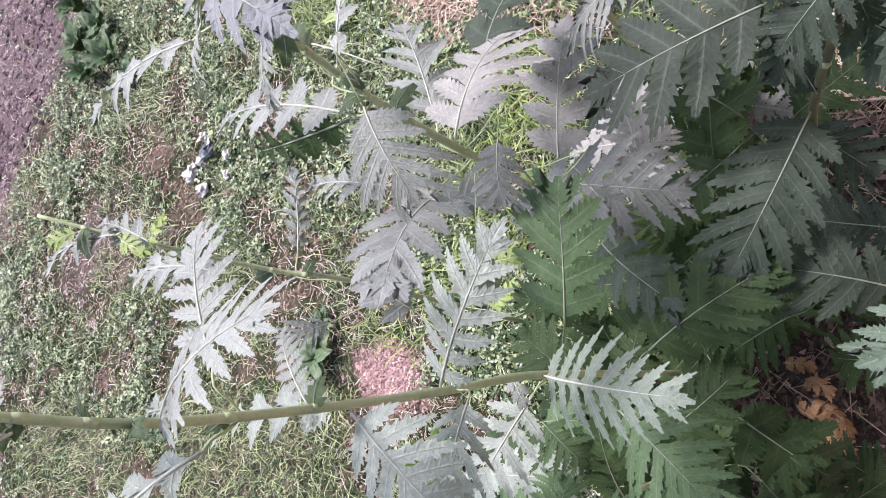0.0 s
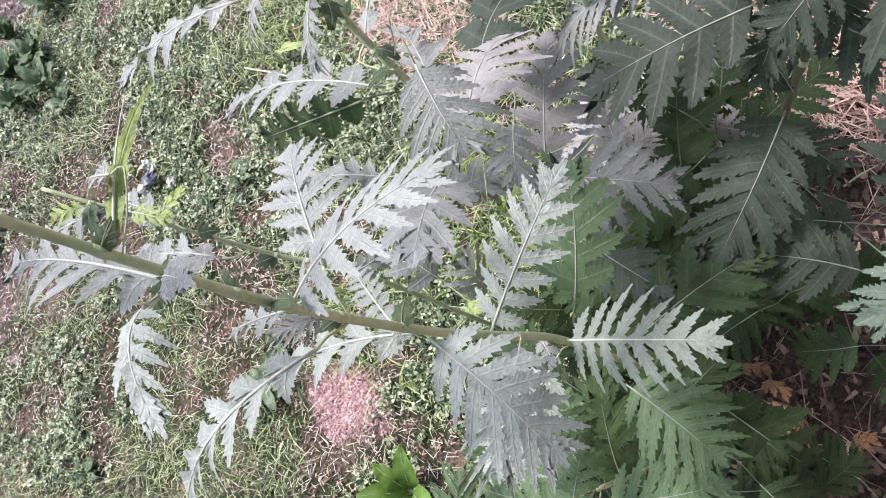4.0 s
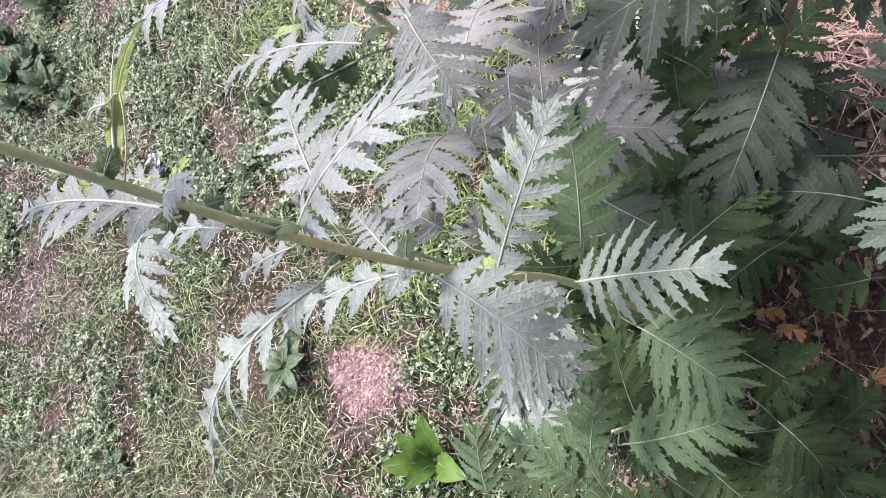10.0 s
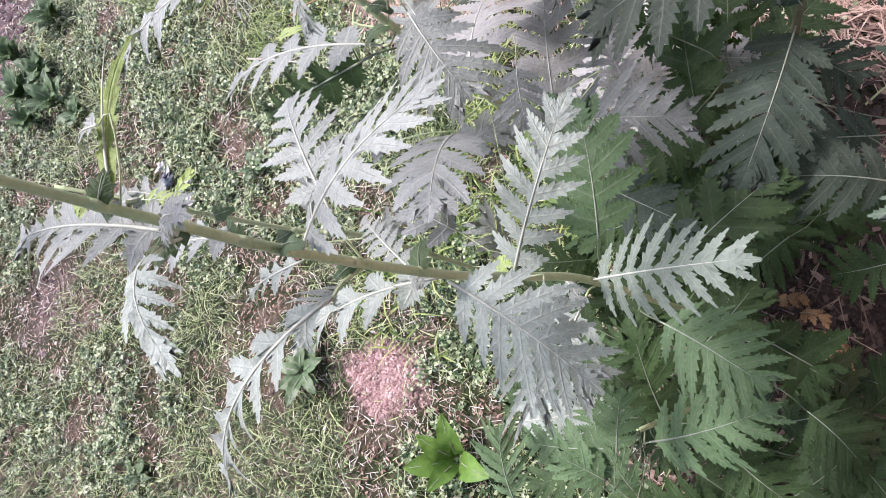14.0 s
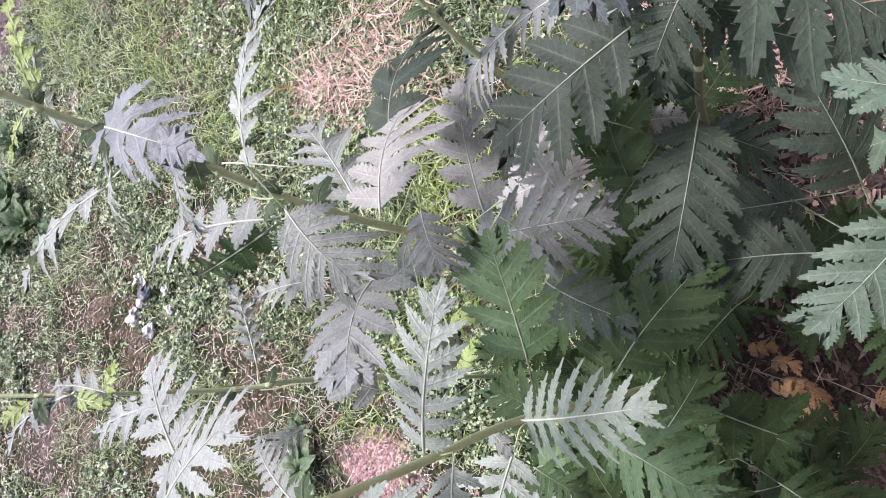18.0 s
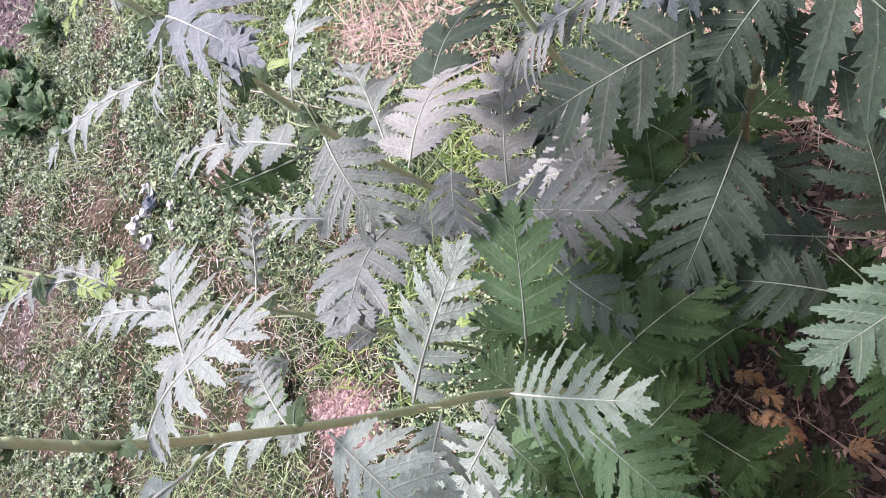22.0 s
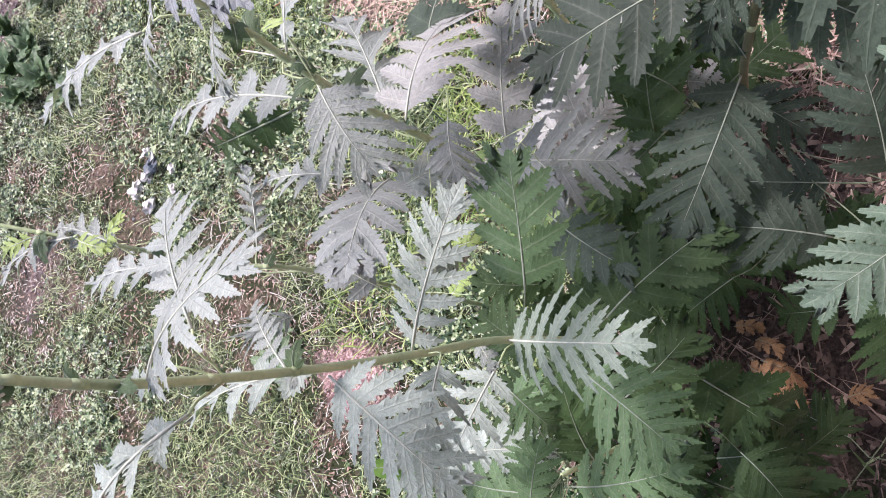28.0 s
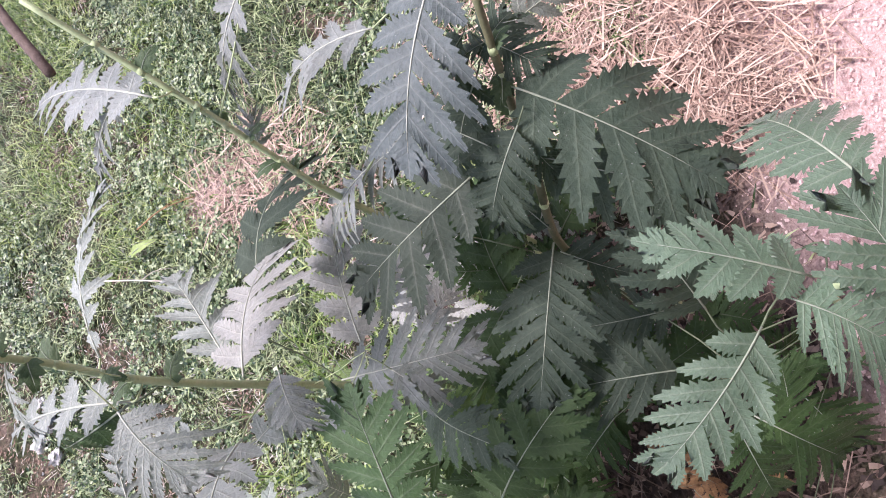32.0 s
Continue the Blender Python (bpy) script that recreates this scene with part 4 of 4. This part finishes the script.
dry_leaf((-0.050, 0.155, 0.045), (-0.050, 0.085, 0.070), 0.030, 2)
dry_leaf((-0.012, 0.155, 0.035), (-0.022, 0.095, 0.065), 0.028, 3)
dry_leaf((-0.060, 0.020, 0.020), (-0.035, -0.020, 0.045), 0.034, 4)
dry_leaf((-0.090, 0.120, 0.020), (-0.100, 0.070, 0.035), 0.026, 5)
dry_leaf((-0.065, 0.120, 0.030), (-0.095, 0.045, 0.050), 0.030, 6)
dry_leaf((0.000, 0.190, 0.030), (0.012, 0.130, 0.040), 0.026, 7)


# ---- lawn ----
def scatter(count, box, keep, seed):
    """Spots in a box of the ground that pass keep(x, y), a chance."""
    rng = np.random.RandomState(seed)
    xy = np.stack([rng.uniform(box[0], box[1], count), rng.uniform(box[2], box[3], count)], 1)
    return np.array([p for p, c in zip(xy, rng.rand(count)) if c < keep(*p)]), rng


def blades(name, spots, rng, length, width, lie, mat, label, lift=0.0, bend=0.5, category="grass"):
    """Bent blades, three cross-sections each; lie: 0 upright, 1 flat."""
    n = len(spots)
    a = rng.uniform(0, 2 * np.pi, n)
    ln = rng.uniform(*length, n)
    w = rng.uniform(*width, n) / 2
    el = (1 - rng.uniform(*lie, n)) * np.pi / 2
    z = np.array([relief(*p) for p in spots]) + 0.001 + rng.uniform(0, 1, n) * lift
    out = np.stack([np.cos(a), np.sin(a)], 1)
    side = np.stack([-np.sin(a), np.cos(a)], 1)
    v = np.zeros((n, 5, 3))
    for k, (s, f) in enumerate(((0.0, 1.0), (0.0, -1.0), (0.55, 0.85), (0.55, -0.85), (1.0, 0.0))):
        e = el * (1 - bend * s)
        v[:, k, :2] = spots + out * (ln * s * np.cos(e))[:, None] + side * (w * f)[:, None]
        v[:, k, 2] = z + ln * s * np.sin(e)
    base = np.arange(n) * 5
    faces = [q for b in base for q in ((b, b + 1, b + 3, b + 2), (b + 2, b + 3, b + 4))]
    return single(name, v.reshape(-1, 3).tolist(), faces, mat, label, category, "stuff")


def clovers(name, spots, rng, size, mat, label):
    verts, faces = [], []
    ring = [(0, 0), (0.45, 0.34), (0.85, 0.36), (1.0, 0.0), (0.85, -0.36), (0.45, -0.34)]
    for (x, y), s, a0, h, tx, ty in zip(spots, rng.uniform(*size, len(spots)), rng.uniform(0, 6.28, len(spots)), rng.uniform(0.004, 0.028, len(spots)), rng.uniform(-0.5, 0.5, len(spots)), rng.uniform(-0.5, 0.5, len(spots))):
        z = relief(x, y) + h
        for k in range(3):
            a, b = a0 + k * 2.094, len(verts)
            c, q = math.cos(a), math.sin(a)
            for u, w in ring:
                dx, dy = s * (u * c - w * q), s * (u * q + w * c)
                verts.append((x + dx, y + dy, z + tx * dx + ty * dy + 0.25 * s * abs(w)))
            faces.extend(((b, b + 1, b + 2, b + 3), (b, b + 3, b + 4, b + 5)))
    return single(name, verts, faces, mat, label, "clover", "stuff")


def lumps(name, spots, rng, size, mat, label, category):
    verts, faces = [], []
    shape = [(1, 0, 0), (0.4, 0.9, 0.1), (-0.6, 0.75, 0), (-1, -0.1, 0.05), (-0.35, -0.9, 0), (0.6, -0.7, 0.1), (0.1, 0.1, 0.75), (0, 0, -0.6)]
    tri = [(i, (i + 1) % 6, 6) for i in range(6)] + [((i + 1) % 6, i, 7) for i in range(6)]
    for (x, y), s, a in zip(spots, size[0] + (size[1] - size[0]) * rng.rand(len(spots)) ** 2.5, rng.uniform(0, 6.28, len(spots))):
        b, c, q, z = len(verts), math.cos(a), math.sin(a), relief(x, y) + 0.2 * s
        j = rng.uniform(0.7, 1.3, (8, 3))
        for (u, v, w), (ju, jv, jw) in zip(shape, j):
            u, v, w = u * ju * s, v * jv * s * 0.8, w * jw * s
            verts.append((x + u * c - v * q, y + u * q + v * c, z + w))
        faces.extend((b + p, b + r, b + t) for p, r, t in tri)
    return single(name, verts, faces, mat, label, category, "stuff")


BOX = (-1.15, 1.45, 0.15, 2.75)


def lawn_chance(x, y):
    bare = max(grit_at(x, y), 0.6 * patch_at(x, y), earth_at(x, y), 0.75 * shaded_soil_at(x, y))
    patchy = 0.82 + 1.4 * wobble(x, y, 2.6) + 2.0 * wobble(x, y, 9) + 1.2 * wobble(x, y, 24) + min(0.35, max(-0.15, 0.6 * x))
    return max(0.02, min(1, patchy)) * (1 - 0.97 * min(1, bare * 1.6))


def bald(x, y):
    """How far the lawn is worn down to litter."""
    return (1 - lawn_chance(x, y)) * (1 - min(1, grit_at(x, y))) * (1 - patch_at(x, y)) * (1 - 0.8 * earth_at(x, y)) * (1 - 0.9 * shaded_soil_at(x, y))


def lush(x, y):
    return lawn_chance(x, y) * min(1.0, max(0.25, 0.6 + 1.0 * x)) * max(0.05, min(1, 0.4 + 1.6 * wobble(x + 7, y, 3.1) + (0.5 if x > 0.5 else 0)))


blades("grass", *scatter(170000, BOX, lawn_chance, 21), (0.014, 0.042), (0.0009, 0.0023), (0.1, 0.9), GRASS, "short green lawn grass, patchy and trampled")
blades("tall_grass", *scatter(60000, BOX, lush, 22), (0.035, 0.085), (0.0013, 0.0030), (0.1, 0.7), GRASS, "longer tufts of green grass", bend=0.8)
blades("grass_tufts", *scatter(6500, (-0.22, 0.5, 0.42, 0.95), lambda x, y: max(0, 0.25 + 1.6 * wobble(x, y, 7)) * (1 - grit_at(x, y)) * min(1, max(0.1, 0.5 + 2.5 * x)), 31), (0.035, 0.10), (0.002, 0.0042), (0.05, 0.6), TUFT, "bright long grass round the foot of the clump", bend=0.8)
blades("bright_grass", *scatter(26000, (0.35, 1.45, 1.1, 2.6), lambda x, y: max(0, min(1, 0.1 + 1.4 * wobble(x + 3, y, 4.5) + 0.5 * (x - 0.5))) * (1 - earth_at(x, y)), 34), (0.03, 0.075), (0.0015, 0.0032), (0.05, 0.6), TUFT, "bright young grass in the open lawn", bend=0.8)
blades("dead_grass", *scatter(80000, BOX, lambda x, y: (0.26 + 0.6 * bald(x, y)) * (1 - patch_at(x, y)) * (0.7 + wobble(x - 3, y, 4)), 23), (0.008, 0.034), (0.0006, 0.0015), (0.5, 1.0), THATCH, "dead pale grass lying in the lawn", 0.010, 0.6)
blades("lawn_litter", *scatter(80000, BOX, lambda x, y: 0.9 * bald(x, y), 33), (0.004, 0.014), (0.0015, 0.0045), (0.75, 1.0), CRUMB, "brown crumbled leaves and thatch between the grass", 0.006, 0.8, "litter")
blades("outer_grass", *scatter(90000, (-4.5, 4.5, -1.2, 2.5), lambda x, y: 0 if BOX[0] < x < BOX[1] and y > BOX[2] else 0.7 * lawn_chance(x, y), 32), (0.03, 0.07), (0.003, 0.006), (0.3, 0.95), GRASS, "short green lawn grass beyond the clump")
clovers("clover", *scatter(70000, BOX, lambda x, y: lawn_chance(x, y) * max(0, min(1, 0.45 + 1.8 * wobble(x, y - 5, 2.6))), 24), (0.0035, 0.0105), CLOVER, "small clover leaves among the grass")


def straw_chance(x, y):
    w = 0.5 * wobble(x, y, 10)
    a = 1 - math.hypot((x - 0.54) / 0.14, (y - 0.95) / 0.22)
    b = 1 - math.hypot((x - 0.70) / 0.24, (y - 0.32) / 0.27)
    c = 1 - math.hypot((x - 0.60) / 0.26, (y - 0.08) / 0.22)
    return max(0, min(1, 1.6 * max(a, b, c) + w))


blades("straw", *scatter(30000, (0.2, 1.1, -0.2, 1.5), straw_chance, 25), (0.03, 0.13), (0.0012, 0.0030), (0.85, 1.0), STRAW, "dry cut straw strewn on the ground", 0.02, 0.1, "straw")
blades("twigs", *scatter(500, (-0.35, 0.3, -0.15, 0.4), lambda x, y: 0.9, 26), (0.03, 0.10), (0.0012, 0.0026), (0.8, 1.0), LITTER, "dark dead stalks in the litter", 0.03, 0.1, "litter")
blades("leaf_litter", *scatter(2600, (-0.35, 0.6, -0.15, 0.45), lambda x, y: 0.9 if y > -0.15 + 0.42 * x else 0.05, 30), (0.010, 0.030), (0.003, 0.010), (0.6, 1.0), LITTER, "curled brown dead leaves under the plants", 0.015, 1.6, "litter")
lumps("grit", *scatter(70000, (-0.5, 1.3, -0.5, 1.4), lambda x, y: grit_at(x, y), 27), (0.0012, 0.0050), GRIT, "loose pink grit", "gravel")
lumps("red_grit", *scatter(9000, (-0.42, -0.14, 0.70, 1.04), lambda x, y: patch_at(x, y), 35), (0.0012, 0.0052), RED_GRIT, "loose red-pink grit spilt on the lawn", "gravel")
lumps("clods", *scatter(40000, (-1.6, 1.4, 0.6, 3.1), lambda x, y: 0.9 * earth_at(x, y) ** 2, 28), (0.002, 0.014), CLOD, "purplish crumbs of bare soil", "soil")
lumps("chips", *scatter(900, BOX, lambda x, y: 0.5, 29), (0.002, 0.007), STONE, "small pale stones in the lawn", "gravel")


# ---- stones, litter and weeds in the lawn ----
def pebble(at, size, mat, label, category, seed, flat=0.6):
    rng = random.Random(seed)
    verts, faces = [], []
    for i in range(7):
        th = math.pi * i / 6
        for k in range(10):
            a = 2 * math.pi * k / 10
            v = Vector((math.sin(th) * math.cos(a), math.sin(th) * math.sin(a), flat * math.cos(th)))
            r = size * (0.9 + 0.9 * noise.noise(v * 1.7 + Vector((seed * 3.1, 0, 0))) + 0.25 * noise.noise(v * 4.5 + Vector((0, seed * 1.7, 0))))
            verts.append((at[0] + v.x * r, at[1] + v.y * r * 0.75, at[2] + v.z * r + size * flat * 0.6))
    for i in range(6):
        for k in range(10):
            faces.append((i * 10 + k, i * 10 + (k + 1) % 10, (i + 1) * 10 + (k + 1) % 10, (i + 1) * 10 + k))
    return single(name="stone" if category == "stone" else "litter", verts=verts, faces=faces, mat=mat, label=label, category=category, smooth=False, group="stones in the lawn" if category == "stone" else "")


for _i, (_x, _y, _s) in enumerate(((0.075, 1.60, 0.018), (0.02, 1.575, 0.022), (-0.020, 1.60, 0.026), (-0.050, 1.54, 0.024), (0.005, 1.48, 0.014), (0.05, 1.50, 0.015))):
    pebble((_x, _y, 0), _s, STONE, "pale rounded stone lying in the grass", "stone", _i + 1)
pebble((0.045, 1.555, 0.014), 0.024, FOIL, "crumpled dark blue scrap beside pale stones", "litter", 9, 0.5)
for _i, (_x, _y, _s) in enumerate(((0.108, 0.408, 0.012), (0.078, 0.402, 0.011), (0.093, 0.416, 0.007))):
    pebble((_x, _y, 0), _s, STONE, "small white stone on dark soil under the leaves", "stone", _i + 21)


def broad_leaf(plant_of, base, tip, width, cup=0.2, mat=None):
    base, tip = Vector(base), Vector(tip)
    x = (tip - base).normalized()
    z = (Vector((0, -0.2, 1)) - x * Vector((0, -0.2, 1)).dot(x)).normalized()
    y = z.cross(x)
    ln = (tip - base).length
    verts, faces, vein = [], [], []
    for i in range(9):
        s = i / 8
        w = width / 2 * (math.sin(math.pi * min(1, s * 0.96 + 0.03) ** 0.85)) ** 0.8
        for k in range(5):
            u = (k - 2) / 2
            verts.append(base + x * (s * ln) + y * (u * w * (1 + 0.05 * math.sin(9 * s))) + z * (cup * w * u * u + 0.12 * ln * math.sin(math.pi * s) + 0.003 * math.sin(14 * s + 3 * u)))
            vein.append(1.0 if k == 2 else 0.0)
    for i in range(8):
        for k in range(4):
            a = i * 5 + k
            faces.append((a, a + 5, a + 6, a + 1))
    ob = part("blade" if mat is LIME else "leaf", verts, faces, mat or WEED, plant_of, attr={"vein": vein})
    v, f = tube([base + x * (s * ln) + z * (0.12 * ln * math.sin(math.pi * s) + 0.0005) for s in [i / 6 * 0.9 for i in range(7)]], lambda s: 0.0013 * (1 - 0.7 * s), 5)
    part("midrib", v, f, RIB_DARK, ob)


def weed(foot, n, size, label, seed, rise=0.3, mat=None):
    rng = random.Random(seed)
    p = thing("weed", (foot[0], foot[1], 0), label, "weed", "broad-leaved weeds in the lawn")
    v, f = tube([Vector((foot[0], foot[1], -0.01)), Vector((foot[0], foot[1], 0.012))], lambda s: 0.005 - 0.002 * s, 7)
    part("crown", v, f, WEED, p)
    for i in range(n):
        a = i * 2.4 + rng.uniform(-0.4, 0.4)
        ln = size * rng.uniform(0.7, 1.15)
        b = (foot[0] + 0.006 * math.cos(a), foot[1] + 0.006 * math.sin(a), 0.008 + 0.002 * i)
        r = rise * rng.uniform(0.4, 1.5)
        broad_leaf(p, b, (b[0] + ln * math.cos(a) * math.cos(r), b[1] + ln * math.sin(a) * math.cos(r), b[2] + ln * math.sin(r)), ln * rng.uniform(0.38, 0.55), mat=mat)


weed((-0.30, 1.04), 9, 0.065, "flat rosette of broad green leaves in the lawn", 1, 0.2)
weed((-0.225, 1.05), 6, 0.035, "small broad-leaved weed in the lawn", 2)
weed((0.22, 2.20), 14, 0.07, "bushy dark green weed at the edge of bare soil", 3, 0.7)
weed((0.33, 2.28), 14, 0.075, "bushy dark green weed at the edge of bare soil", 4, 0.8)
weed((0.45, 2.16), 12, 0.065, "bushy dark green weed at the edge of bare soil", 5, 0.7)
weed((0.21, 2.05), 14, 0.07, "bushy dark green weed at the edge of bare soil", 10, 0.7)
weed((0.15, 2.13), 13, 0.06, "bushy dark green weed at the edge of bare soil", 11, 0.8)
weed((0.29, 2.14), 14, 0.07, "bushy dark green weed at the edge of bare soil", 12, 0.7)
weed((0.18, 1.95), 9, 0.05, "small broad-leaved weed in the lawn", 13, 0.5)
weed((-0.375, 0.665), 5, 0.095, "bright green weed with upright broad leaves", 6, 0.8, WEED_BRIGHT)
weed((0.62, 0.62), 5, 0.04, "small broad-leaved weed in the lawn", 7)
weed((0.10, 1.30), 6, 0.04, "small broad-leaved weed in the lawn", 8)
weed((-0.62, 1.42), 6, 0.04, "small broad-leaved weed in the lawn", 9)

dead = thing("dry_stalk", (1.22, 1.80, 0), "brown dead stalk standing in the lawn", "stalk")
part("stem", *tube(curve_points([(1.22, 1.80, -0.01), (1.00, 1.44, 0.32), (0.80, 1.13, 0.55), (0.646, 0.959, 0.60), (0.526, 0.838, 0.60)], 16), lambda s: 0.0095 - 0.002 * s, 9, 0.08), STEM_DRY, dead)

for _p, _label, _mat, _r in (([(0.339, 1.362, 0.05), (0.325, 1.21, 0.085), (0.308, 1.061, 0.09)], "pale dead stalk lying across the grass", THATCH, 0.0022), ([(0.455, 1.30, 0.02), (0.482, 1.20, 0.05), (0.507, 1.126, 0.03)], "thin brown dead stalk beside the dry straw", DRY, 0.0020)):
    _stalk = thing("fallen_stalk", (_p[0][0], _p[0][1], 0), _label, "stalk", "dead stalks in the lawn")
    part("stem", *tube(curve_points(_p, 12), lambda s: _r * (1 - 0.5 * s), 7), _mat, _stalk)
    part("side_shoot", *tube(curve_points([_p[1], (_p[1][0] + 0.02, _p[1][1] - 0.03, _p[1][2] - 0.01), (_p[1][0] + 0.025, _p[1][1] - 0.07, _p[1][2] - 0.03)], 6), lambda s: 0.5 * _r * (1 - 0.5 * s), 6), _mat, _stalk)

yellowed = thing("fallen_leaf", (0.392, 1.309, 0.02), "yellow-green fallen leaf lying on the grass", "leaf")
broad_leaf(yellowed, (0.392, 1.309, 0.03), (0.422, 1.215, 0.04), 0.020, mat=LIME)
